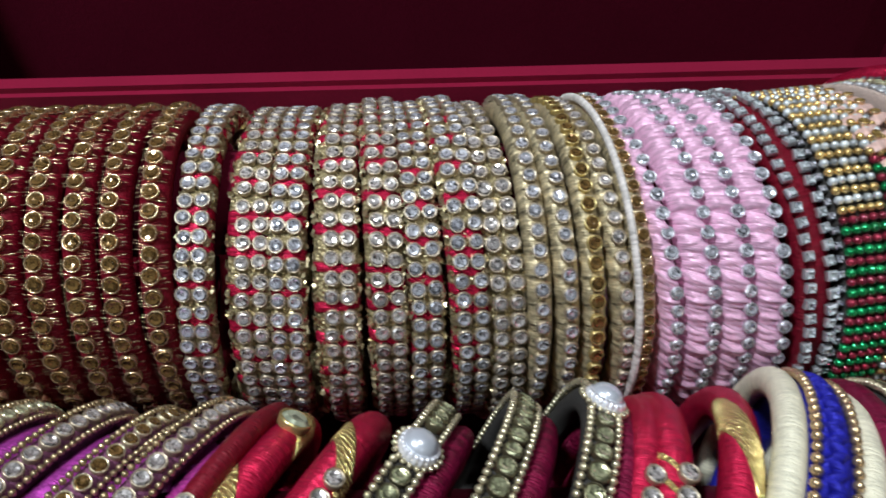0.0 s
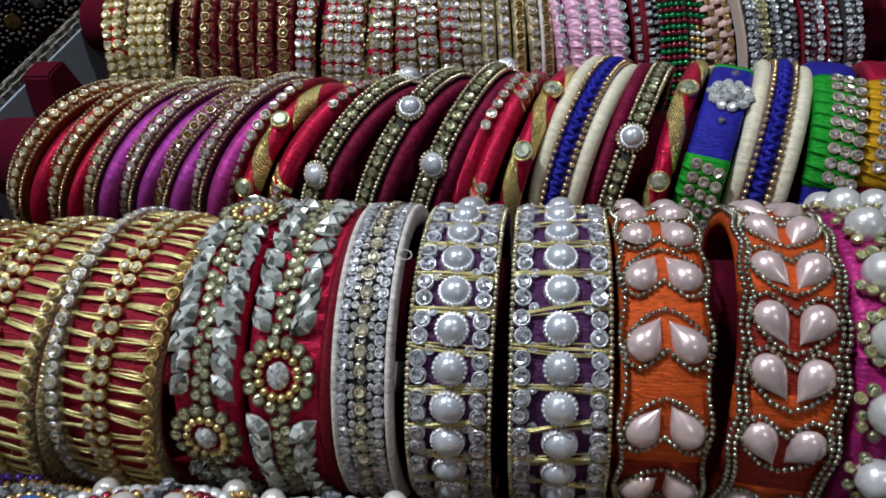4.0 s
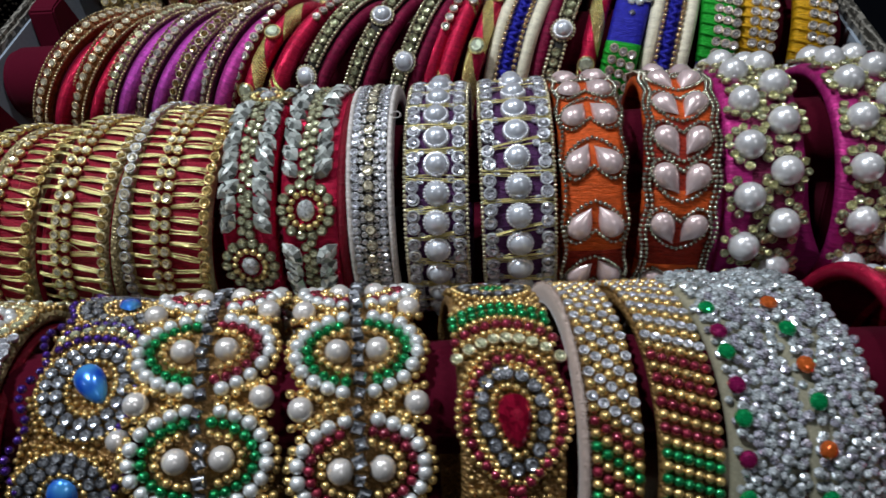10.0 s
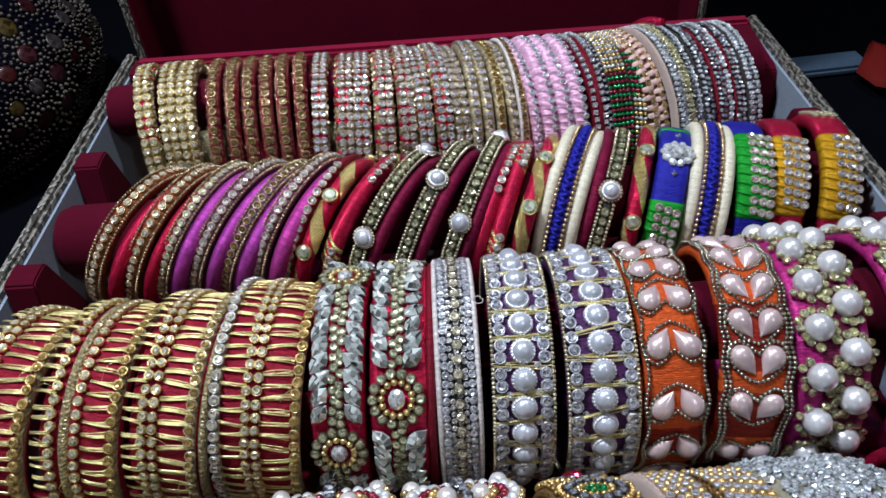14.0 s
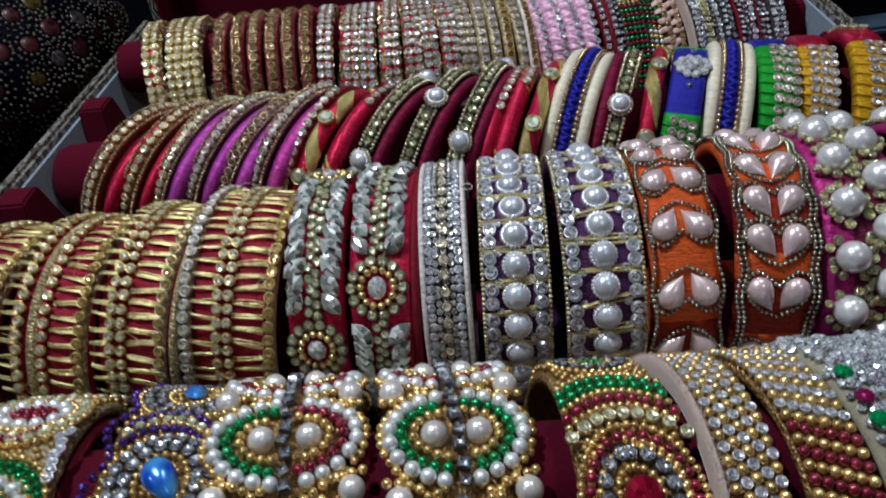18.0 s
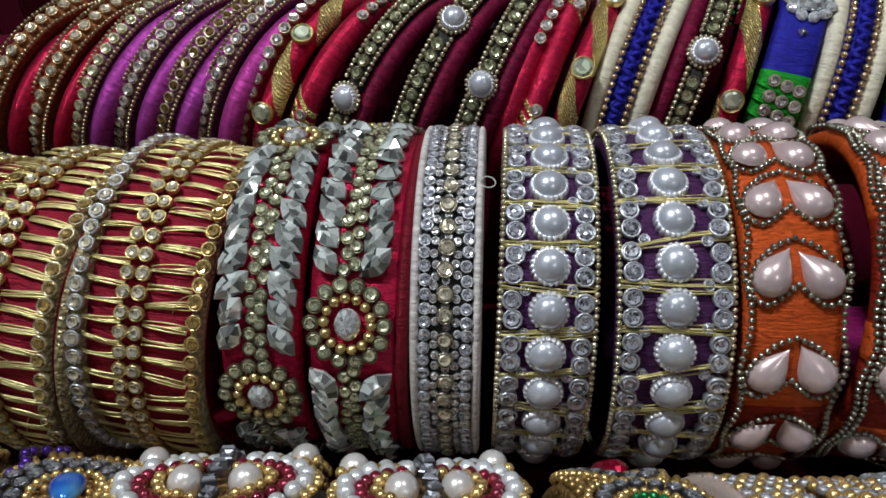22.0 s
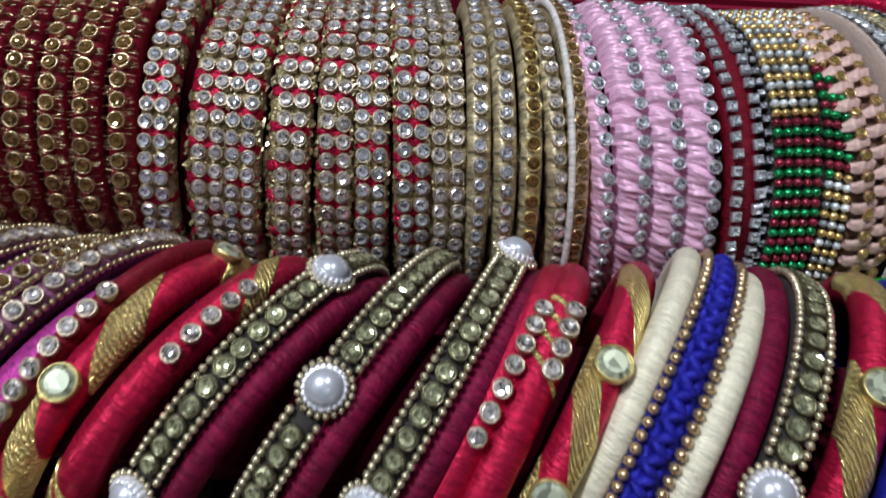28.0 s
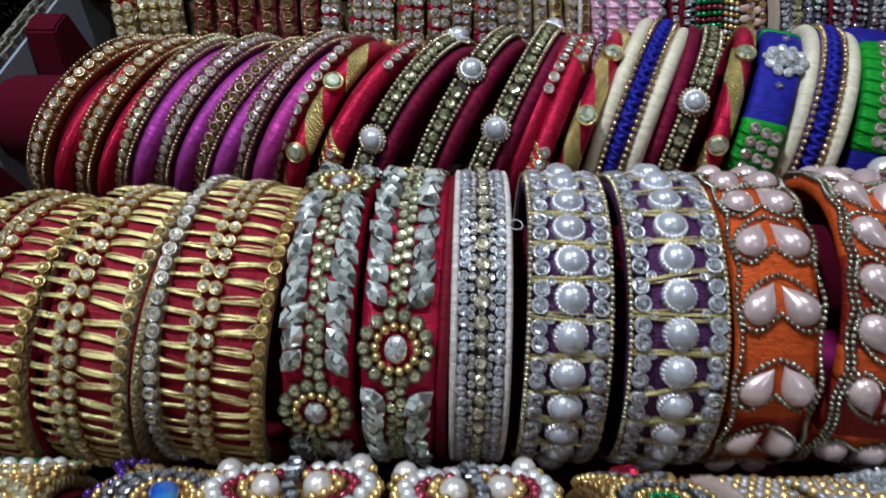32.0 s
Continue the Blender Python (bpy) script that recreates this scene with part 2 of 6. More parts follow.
def highlit_glass(name, deep, pale):
    """Glossy glass; a paler cloud in its colour stands in for a soft highlight."""
    m, nt, b = shader(name)
    co = nt.nodes.new("ShaderNodeTexCoord")
    n = node(nt, "ShaderNodeTexNoise", Scale=1.9, Detail=1.0)
    nt.links.new(co.outputs["Object"], n.inputs["Vector"])
    r = nt.nodes.new("ShaderNodeValToRGB")
    r.color_ramp.elements[0].position, r.color_ramp.elements[1].position = 0.38, 0.66
    r.color_ramp.elements[0].color, r.color_ramp.elements[1].color = (*deep, 1), (*pale, 1)
    nt.links.new(n.outputs["Fac"], r.inputs["Fac"])
    nt.links.new(r.outputs["Color"], b.inputs["Base Color"])
    b.inputs["Roughness"].default_value, b.inputs["Metallic"].default_value = 0.22, 0.35
    b.inputs["Coat Weight"].default_value, b.inputs["Coat Roughness"].default_value = 0.8, 0.05
    return m


SAPPHIRE = highlit_glass("highlit_blue_glass", (0.01, 0.10, 0.72), (0.09, 0.42, 0.92))
LILACGLASS = crystal("lilac_silver_crystal", (0.86, 0.84, 0.98), 0.5, 0.16, 0.9)
GARNET = crystal("pink_garnet_glass", (0.45, 0.02, 0.16), 0.55, 0.12, 0.5)
FIREOPAL = crystal("orange_glass", (0.98, 0.20, 0.04), 0.5, 0.12, 0.35)
ANTIQUE = metal("dark_antique_brass", (0.46, 0.43, 0.34), 0.22, 0.9)
GUNMETAL = metal("gunmetal", (0.13, 0.135, 0.15), 0.28, 0.8)
# Lighter copy of VELVET: the lit look of the back wall put into colour.
RIMVELVET = cloth("lit_velvet", (0.20, 0.006, 0.030), 2200.0, 0.8, 0.1, 0.2)
BEADBRONZE = metal("bronze_bead", (0.56, 0.44, 0.26), 0.27, 0.85)
OLIVEBRASS = metal("olive_brass", (0.58, 0.54, 0.33), 0.28, 0.8)
BRONZE = metal("dark_bronze", (0.20, 0.18, 0.11), 0.3, 0.8)
FOILBIT = metal("gold_foil_bit", (0.66, 0.57, 0.36), 0.3, 0.8)
ROSEGOLD = metal("rose_gold", (0.58, 0.49, 0.37), 0.34, 0.75)
SPARK = crystal("silver_crystal", (0.86, 0.93, 0.97), 0.45, 0.22, 0.75)
CRIMSON = thread("crimson_thread", (0.30, 0.007, 0.028), contrast=0.35)
PATCH = woven("gold_brocade_cloth", (0.95, 0.69, 0.27), 1900.0)
SEEDPEARL = pearl("seed_pearl", (0.84, 0.87, 0.88))
DOT = pearl("pearl_dot", (0.86, 0.86, 0.92))
PEARL = pearl("white_pearl", (0.68, 0.72, 0.80))
ROUNDPEARL = pearl("round_pearl", (0.84, 0.84, 0.86))
ROSEPEARL = pearl("rose_pearl", (0.84, 0.66, 0.66))
CREAMPEARL = pearl("cream_pearl", (0.86, 0.82, 0.79))
B_GREEN = bead_paint("green_bead", (0.012, 0.32, 0.10), 0.7)
B_MAROON = bead_paint("maroon_bead", (0.30, 0.025, 0.055), 0.6)
B_GOLD = bead_paint("gold_bead", (0.84, 0.58, 0.22), 0.75, 0.26)
B_VIOLET = bead_paint("violet_bead", (0.07, 0.02, 0.25))
RED = thread("red_silk_thread", (0.57, 0.014, 0.066), rough=0.27, contrast=0.34, satin=0.55)
DEEPRED = thread("deep_red_thread", (0.19, 0.005, 0.018), satin=0.15, contrast=0.3)
MAROON = thread("maroon_silk_thread", (0.20, 0.005, 0.042), 1500.0, 0.45, 0.0, 0.45, 1.0, 0.25)
PURPLE = thread("purple_silk_thread", (0.46, 0.06, 0.40), contrast=0.4, satin=0.5)
VIOLET = thread("violet_silk_thread", (0.085, 0.025, 0.10))
GAUZE = thread("lilac_gauze", (0.22, 0.08, 0.16))
NET = thread("maroon_net", (0.16, 0.012, 0.055))
RUSTNET = thread("rust_gold_net", (0.24, 0.09, 0.03))
MAGENTA = thread("magenta_silk_thread", (0.56, 0.06, 0.36), contrast=0.4, satin=0.5)
HOTPINK = thread("hot_pink_satin", (0.42, 0.020, 0.18), 900.0, 0.38, 0.0, 0.3, 0.6)
PINK = thread("pink_ribbon", (0.84, 0.50, 0.69), 800.0, 0.38, 0.0, 0.35, 1.0, 0.2)
HONEY = crystal("honey_crystal", (0.62, 0.42, 0.14), 0.5, 0.14, 0.8)
PEACHCORE = thread("dull_peach_thread", (0.30, 0.17, 0.13), 900.0)
PEACH = thread("peach_ribbon", (0.78, 0.53, 0.47), 900.0, 0.42, 0.0, 0.25, 0.9, 0.1)
ORANGE = thread("orange_silk_thread", (0.72, 0.11, 0.020), contrast=0.3)
RUST = thread("rust_silk_thread", (0.34, 0.026, 0.012))
BLUE = thread("royal_blue_thread", (0.024, 0.024, 0.38), contrast=0.34, depth=0.7)
GREEN = thread("bright_green_thread", (0.014, 0.36, 0.03), contrast=0.3)
YELLOW = thread("yellow_thread", (0.66, 0.36, 0.012))
CREAM = thread("cream_silk_thread", (0.85, 0.80, 0.62), 1500.0, contrast=0.18, satin=0.1)
WHITE = thread("white_cord", (0.74, 0.69, 0.66), 900.0, 0.8, contrast=0.3, satin=0.0)
FELT = cloth("beige_felt_edge", (0.52, 0.41, 0.36), 1600.0, 0.9, 0.5, 0.2)
GROUNDGOLD = bead_paint("dull_gold_bead", (0.52, 0.34, 0.12), 0.75, 0.3)
SANDCLOTH = cloth("sand_net_ground", (0.30, 0.28, 0.20), 1500.0, 0.8, 0.0)
BRIGHTGLASS = crystal("bright_clear_glass", (0.94, 0.98, 1.0), 0.35, 0.1, 0.65)
AMBERCLOTH = foil("amber_gold_ground", (0.40, 0.23, 0.08))
GREYBASE = cloth("dark_net_base", (0.045, 0.042, 0.04), 1500.0, 0.85, 0.0)
VELVET = cloth("maroon_velvet", (0.070, 0.0022, 0.012), 2200.0, 0.8, 0.03, 0.25)
LIDCLOTH = cloth("dark_red_lining", (0.072, 0.0024, 0.012), 1400.0, 0.8, 0.0, 0.2)
BROCADE = brocade("silver_brocade", (0.07, 0.065, 0.055), (0.34, 0.32, 0.28))
LINING = cloth("pale_blue_paper", (0.28, 0.33, 0.40), 500.0, 0.8, 0.0, 0.12)
BLACKCLOTH = cloth("black_tablecloth", (0.0018, 0.0022, 0.0036), 700.0, 0.9, 0.0, 0.3, 0.02)
DARKWALL = cloth("dark_wall_paint", (0.008, 0.008, 0.010), 60.0, 0.9, 0.0, 0.3)


# ---- meshes ----
def build(name, verts, faces, mats, index=None, smooth=False, uvs=None):
    me = bpy.data.meshes.new(name)
    me.from_pydata([tuple(v) for v in verts], [], [tuple(int(i) for i in f) for f in faces])
    for m in mats:
        me.materials.append(m)
    if index is not None:
        me.polygons.foreach_set("material_index", np.asarray(index, dtype=np.int32))
    if smooth is True:
        me.polygons.foreach_set("use_smooth", np.ones(len(faces), dtype=bool))
    elif smooth is not False:
        me.polygons.foreach_set("use_smooth", np.asarray(smooth, dtype=bool))
    if uvs is not None:
        layer = me.uv_layers.new(name="UVMap")
        layer.data.foreach_set("uv", np.asarray(uvs, dtype=np.float32).ravel())
    me.update()
    return me


def lathe(rings, n, top=None, turn=0.0):
    """Verts and faces of rings (radius, height), closed by a point at height top."""
    verts, faces = [], []
    for k, (r, z) in enumerate(rings):
        for i in range(n):
            a = 2 * math.pi * (i + (turn * k)) / n
            verts.append((r * math.cos(a), r * math.sin(a), z))
    for k in range(len(rings) - 1):
        for i in range(n):
            j = (i + 1) % n
            faces.append((k * n + i, k * n + j, (k + 1) * n + j, (k + 1) * n + i))
    if top is not None:
        verts.append((0, 0, top))
        faces += [((len(rings) - 1) * n + i, (len(rings) - 1) * n + (i + 1) % n, len(verts) - 1) for i in range(n)]
    return verts, faces


CACHE = {}


def loose(verts, faces):
    """The same faces, each with corners of its own, so that every facet is an island."""
    v, f = [], []
    for face in faces:
        f.append(tuple(range(len(v), len(v) + len(face))))
        v += [verts[i] for i in face]
    return v, f


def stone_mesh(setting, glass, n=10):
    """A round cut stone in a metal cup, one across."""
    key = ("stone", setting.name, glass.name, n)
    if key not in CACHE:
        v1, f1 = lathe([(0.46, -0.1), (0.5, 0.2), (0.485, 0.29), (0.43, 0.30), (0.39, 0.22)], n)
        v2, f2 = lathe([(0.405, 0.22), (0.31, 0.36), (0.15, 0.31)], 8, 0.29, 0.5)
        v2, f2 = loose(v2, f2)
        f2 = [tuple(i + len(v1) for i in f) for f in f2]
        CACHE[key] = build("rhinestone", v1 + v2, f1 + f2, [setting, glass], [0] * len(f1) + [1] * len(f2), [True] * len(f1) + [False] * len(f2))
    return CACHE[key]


def square_mesh(setting, glass):
    key = ("square", setting.name, glass.name)
    if key not in CACHE:
        v1, f1 = lathe([(0.66, -0.1), (0.70, 0.22), (0.60, 0.28)], 4)
        v2, f2 = lathe([(0.62, 0.24), (0.46, 0.42), (0.2, 0.30)], 4, 0.26)
        v2, f2 = loose(v2, f2)
        f2 = [tuple(i + len(v1) for i in f) for f in f2]
        c, s = math.cos(math.pi / 4), math.sin(math.pi / 4)
        vs = [(0.72 * (x * c - y * s), 0.72 * (x * s + y * c), z) for x, y, z in v1 + v2]
        CACHE[key] = build("square_stone", vs, f1 + f2, [setting, glass], [0] * len(f1) + [1] * len(f2))
    return CACHE[key]


def ball_mesh(mat, name="bead", seg=8, rows=5):
    key = (name, mat.name, seg, rows)
    if key not in CACHE:
        rings = [(0.5 * math.sin(math.pi * (k + 0.6) / (rows + 0.2)), -0.5 * math.cos(math.pi * (k + 0.6) / (rows + 0.2))) for k in range(rows)]
        v, f = lathe(rings, seg, 0.5)
        CACHE[key] = build(name, v, f, [mat], smooth=True)
    return CACHE[key]


def facet_mesh(mat):
    """A small many-sided bead with flat faces."""
    key = ("facet", mat.name)
    if key not in CACHE:
        v, f = lathe([(0.30, -0.42), (0.5, -0.12), (0.5, 0.14), (0.30, 0.40)], 6, 0.42, 0.5)
        v, f = loose(v, f)
        CACHE[key] = build("facet_bead", v, f, [mat])
    return CACHE[key]


def dome_mesh(mat, name="pearl", seg=20, rows=7, high=0.42, rim=None):
    """A half-round cabochon, one across; rim: the material of a scalloped foot that runs round it."""
    key = (name, mat.name, seg, high, rim.name if rim else "")
    if key not in CACHE:
        bow = [math.pi / 2 * k / rows for k in range(rows)]
        if not rim:
            v, f = lathe([(0.5, -0.1)] + [(0.5 * math.cos(a), high * math.sin(a)) for a in bow], seg, high)
            idx = [0] * len(f)
        else:
            n, lobes, foot = 126, 21, 5
            v, f = lathe([(0.485, -0.1), (0.50, 0.02), (0.485, 0.13), (0.44, 0.19), (0.405, 0.15)] + [(0.41 * math.cos(a), 0.10 + (high - 0.08) * math.sin(a)) for a in bow[1:]], n, high + 0.02)
            for k in range(foot - 1):
                for i in range(n):
                    x, y, z = v[k * n + i]
                    cut = 1 - (0.075, 0.085, 0.08, 0.04)[k] * abs(math.sin(math.pi * lobes * i / n + math.pi / 2)) ** 6
                    v[k * n + i] = (x * cut, y * cut, z * (1 - (1 - cut) * 4))
            idx = [1] * ((foot - 1) * n) + [0] * (len(f) - (foot - 1) * n)
        CACHE[key] = build(name, v, f, [mat] + ([rim] if rim else []), idx, True)
    return CACHE[key]


def drop_mesh(mat, name="teardrop_pearl"):
    """A teardrop cabochon: round end at -y, point at +y, one long."""
    key = (name, mat.name)
    if key not in CACHE:
        seg, rows = 22, 10
        v, f = [], []
        for i in range(seg + 1):
            y = -math.cos(math.pi * i / seg)
            w = math.sin(math.pi * i / seg) * (0.375 - 0.235 * y - 0.125 * y * y) * 0.8
            for k in range(rows + 1):
                q = math.pi * k / rows
                v.append((w * math.cos(q), y * 0.5, 0.86 * w * math.sin(q) - 0.01))
        for i in range(seg):
            f += [(i * (rows + 1) + k, i * (rows + 1) + k + 1, (i + 1) * (rows + 1) + k + 1, (i + 1) * (rows + 1) + k) for k in range(rows)]
        f = [tuple(reversed(q)) for q in f]
        CACHE[key] = build(name, v, f, [mat], smooth=True)
    return CACHE[key]


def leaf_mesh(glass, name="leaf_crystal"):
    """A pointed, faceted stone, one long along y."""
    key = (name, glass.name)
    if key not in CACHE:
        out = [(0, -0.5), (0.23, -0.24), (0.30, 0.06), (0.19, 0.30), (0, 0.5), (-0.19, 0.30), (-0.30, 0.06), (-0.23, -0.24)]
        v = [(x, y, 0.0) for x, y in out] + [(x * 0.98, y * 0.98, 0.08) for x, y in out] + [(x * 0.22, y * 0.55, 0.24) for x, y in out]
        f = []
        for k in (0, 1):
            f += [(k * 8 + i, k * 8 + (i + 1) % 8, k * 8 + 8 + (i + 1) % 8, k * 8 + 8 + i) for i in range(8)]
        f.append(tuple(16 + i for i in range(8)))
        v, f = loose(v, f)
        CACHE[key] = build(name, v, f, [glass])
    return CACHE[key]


def mirror_mesh(setting, glass):
    """A flat round mirror stone with a bevelled edge in a thin metal rim, one across."""
    key = ("mirror", setting.name, glass.name)
    if key not in CACHE:
        n = 20
        v1, f1 = lathe([(0.47, -0.1), (0.5, 0.1), (0.48, 0.19), (0.45, 0.19), (0.44, 0.12)], n)
        v2, f2 = lathe([(0.45, 0.12), (0.30, 0.25)], n)
        f2.append(tuple(n + i for i in range(n)))
        v2, f2 = loose(v2, f2)
        f2 = [tuple(i + len(v1) for i in f) for f in f2]
        CACHE[key] = build("mirror_stone", v1 + v2, f1 + f2, [setting, glass], [0] * len(f1) + [1] * len(f2), [True] * len(f1) + [False] * len(f2))
    return CACHE[key]


def gem_mesh(glass, name, shape, setting=None, high=0.24, smooth=False):
    """A large faceted stone of outline shape(angle) -> (x, y)."""
    key = (name, glass.name)
    if key not in CACHE:
        n = 16
        out = [shape(2 * math.pi * i / n) for i in range(n)]
        v, f = [], []
        steps = ((1.0, 0.0), (0.96, high * 0.45), (0.72, high * 0.85), (0.45, high)) if not smooth else tuple((math.cos(q), high * math.sin(q)) for q in (0, 0.3, 0.6, 0.9, 1.2, 1.4))
        for s, z in steps:
            v += [(x * s, y * s, z) for x, y in out]
        for k in range(len(steps) - 1):
            f += [(k * n + i, k * n + (i + 1) % n, (k + 1) * n + (i + 1) % n, (k + 1) * n + i) for i in range(n)]
        v.append((0, 0, high * 1.03))
        f += [((len(steps) - 1) * n + i, (len(steps) - 1) * n + (i + 1) % n, len(v) - 1) for i in range(n)]
        if not smooth:
            v, f = loose(v, f)
        CACHE[key] = build(name, v, f, [glass], smooth=smooth)
    return CACHE[key]


def part(name, me, parent, label="", kind=""):
    ob = new(name, me)
    ob.parent = parent
    return tagged(ob, label, kind=kind)


def nest(child, holder):
    """Makes a mesh of a thing a piece of one of its parts, where it lies."""
    child.matrix_basis = holder.matrix_basis.inverted() @ child.matrix_basis
    child.parent = holder


def joined(name, template, places):
    """One mesh of many copies of a template mesh, each at a 4x4 place."""
    nv = len(template.vertices)
    co = np.empty(nv * 3)
    template.vertices.foreach_get("co", co)
    co = np.c_[co.reshape(-1, 3), np.ones(nv)]
    faces = [tuple(p.vertices) for p in template.polygons]
    idx = [p.material_index for p in template.polygons]
    smo = [p.use_smooth for p in template.polygons]
    verts, fs = [], []
    for k, m in enumerate(places):
        verts.append((co @ np.array(m).T)[:, :3])
        fs += [tuple(i + k * nv for i in f) for f in faces]
    return build(name, np.concatenate(verts).tolist(), fs, list(template.materials), idx * len(places), smo * len(places))


def sweep(name, profile, mat, seg=120, arc=None, wave=None):
    """A ring about x: profile is a closed list of (x, radius). arc: start and end in degrees. wave(angle) -> offset (x, radius)."""
    whole = arc is None
    a0, a1 = (0.0, 360.0) if whole else arc
    n = seg if whole else max(4, int(seg * (a1 - a0) / 360) + 1)
    p = len(profile)
    lens = [0.0]
    for i in range(p):
        q, r = profile[i], profile[(i + 1) % p]
        lens.append(lens[-1] + math.hypot(q[0] - r[0], q[1] - r[1]))
    verts, faces, uvs = [], [], []
    rmax = max(r for _, r in profile)
    for k in range(n):
        a = radians(a0 + (a1 - a0) * k / (n if whole else n - 1))
        dx, dr = wave(a) if wave else (0.0, 0.0)
        for x, r in profile:
            verts.append((x + dx, -(r + dr) * math.sin(a), (r + dr) * math.cos(a)))
    for k in range(n if whole else n - 1):
        u0, u1 = [rmax * radians((a1 - a0) * q / (n if whole else n - 1)) for q in (k, k + 1)]
        kk = (k + 1) % n
        for i in range(p):
            j = (i + 1) % p
            faces.append((k * p + i, kk * p + i, kk * p + j, k * p + j))
            uvs += [(u0, lens[i]), (u1, lens[i]), (u1, lens[i + 1]), (u0, lens[i + 1])]
    if not whole:
        faces.append(tuple(range(p)))
        faces.append(tuple((n - 1) * p + i for i in reversed(range(p))))
        uvs += [(0, 0)] * (2 * p)
    return build(name, verts, faces, [mat], smooth=True, uvs=uvs)


def oval(x, w, top, h, power=2.0, n=14):
    """A closed profile, w wide and h thick, whose outer side lies at radius top."""
    pts = []
    for i in range(n):
        a = 2 * math.pi * i / n
        c, s = math.cos(a), math.sin(a)
        pts.append((x + w / 2 * math.copysign(abs(c) ** (2 / power), c), top - h / 2 + h / 2 * math.copysign(abs(s) ** (2 / power), s)))
    return pts


ROWS_AT = {1: (0.1165, 0.0887, 0.0400), 2: (0.0384, 0.0848, 0.0346), 3: (-0.0432, 0.0913, 0.0373), 4: (-0.1264, 0.0874, 0.0361)}
GROUP = {1: "bangles on the rear roller", 2: "bangles on the second roller", 3: "bangles on the third roller", 4: "bangles on the front roller"}
NEAR = (-60, 118)


class Bangle:
    """A bangle hung on the roller of a row: x (mm) where it is seen from in front, lean and swing as slopes."""

    def __init__(self, row, x, lean, swing, name, label, grow=0.0):
        y, top, self.R = ROWS_AT[row]
        self.R += grow
        c, s = math.cos(0.7), math.sin(0.7)
        self.ob = new(name)
        self.ob.empty_display_size = 0.02
        self.ob.matrix_basis = Matrix.Translation((x * MM - self.R * (lean * c + swing * s), y, top + grow * 0.6 - self.R)) @ Euler((0, math.atan(lean), math.atan(swing))).to_matrix().to_4x4()
        tagged(self.ob, label, "bangle", GROUP[row])

    def at(self, x, v, lift=0.0, size=1.0, spin=0.0, tip=0.0):
        """A place on the outside: x across and v round the ring, in mm (v from the top, to the front)."""
        r = self.R + lift * MM
        a = v * MM / self.R
        n = Vector((0, -math.sin(a), math.cos(a)))
        t = Vector((0, -math.cos(a), -math.sin(a)))
        m = Matrix(((1, 0, 0, x * MM), (0, -t.y, n.y, n.y * r), (0, -t.z, n.z, n.z * r), (0, 0, 0, 1)))
        return m @ pose(0, 0, 0, tip, 0, spin) @ Matrix.Scale(size * MM, 4)

    def tube(self, name, mat, x, w, h, lift=0.0, power=2.0, label="", seg=120, arc=None, wave=None):
        prof = oval(x * MM, w * MM, self.R + lift * MM, h * MM, power)
        return part(name, sweep(name, prof, mat, seg, arc, wave), self.ob, label)

    def deg(self, v):
        return math.degrees(v * MM / self.R)

    def pieces(self, name, me, spots, label="", near=NEAR):
        """spots: (x, v, lift, size, spin). Those in view are parts of their own, the rest one joined part."""
        far, kept = [], []
        for s in spots:
            d = (self.deg(s[1]) + 180) % 360 - 180
            if near[0] <= d <= near[1]:
                kept.append(part(name, me, self.ob, label))
                kept[-1].matrix_basis = self.at(*s, *(() if len(s) > 5 else (random.uniform(-7, 7),)))
            else:
                far.append(self.at(*s))
        if far:
            part("rear_" + name, joined("rear_" + name, me, far), self.ob, kind="stuff")
        return kept

    def row(self, name, me, x, size, pitch, lift=0.0, shift=0.0, label="", skip=None, spin=0.0, jitter=0.0, near=NEAR, tilt=7.0):
        n = max(3, round(2 * math.pi * self.R / MM / pitch))
        p = 2 * math.pi * self.R / MM / n
        spots = []
        for i in range(n):
            v = (i + shift - n // 2) * p
            if skip and skip(i, v):
                continue
            spots.append(((x(v) if callable(x) else x) + random.uniform(-jitter, jitter), v + random.uniform(-jitter, jitter), lift, size * random.uniform(0.96, 1.04), spin + random.uniform(-8, 8), random.uniform(-tilt, tilt)))
        self.pieces(name, me, spots, label, near)

    def beads(self, name, mat, spots, size, label="", lift=0.0, seg=7, rows=4):
        """Small beads, joined into one part. spots: (x, v)."""
        me = ball_mesh(mat, "bead", seg, rows)
        places = [self.at(x, v, lift, size * random.uniform(0.93, 1.07)) for x, v in spots]
        return part(name, joined(name, me, places), self.ob, label, "stuff")

    def strand(self, name, mat, x, size, lift=0.0, label="", arc=(-110, 150), gap=1.05):
        step = size * gap
        v0, v1 = [radians(d) * self.R / MM for d in arc]
        n = int((v1 - v0) / step)
        spots = [((x(v0 + i * step) if callable(x) else x), v0 + i * step) for i in range(n)]
        self.beads(name, mat, spots, size, label, lift)


def shifted(b, dy, dz):
    """Moves a bangle on its roller, in mm."""
    b.ob.location = b.ob.location + Vector((0, dy * MM, dz * MM))
    return b


def curve_spots(pts, step):
    """Points at even steps along a polyline of (x, v)."""
    out, left = [], 0.0
    for (x0, y0), (x1, y1) in zip(pts, pts[1:]):
        d = math.hypot(x1 - x0, y1 - y0)
        s = left
        while s < d:
            out.append((x0 + (x1 - x0) * s / d, y0 + (y1 - y0) * s / d))
            s += step
        left = s - d
    return out


def ellipse(cx, cv, rx, rv, a0=0, a1=360, n=48):
    return [(cx + rx * math.cos(radians(a0 + (a1 - a0) * i / n)), cv + rv * math.sin(radians(a0 + (a1 - a0) * i / n))) for i in range(n + 1)]


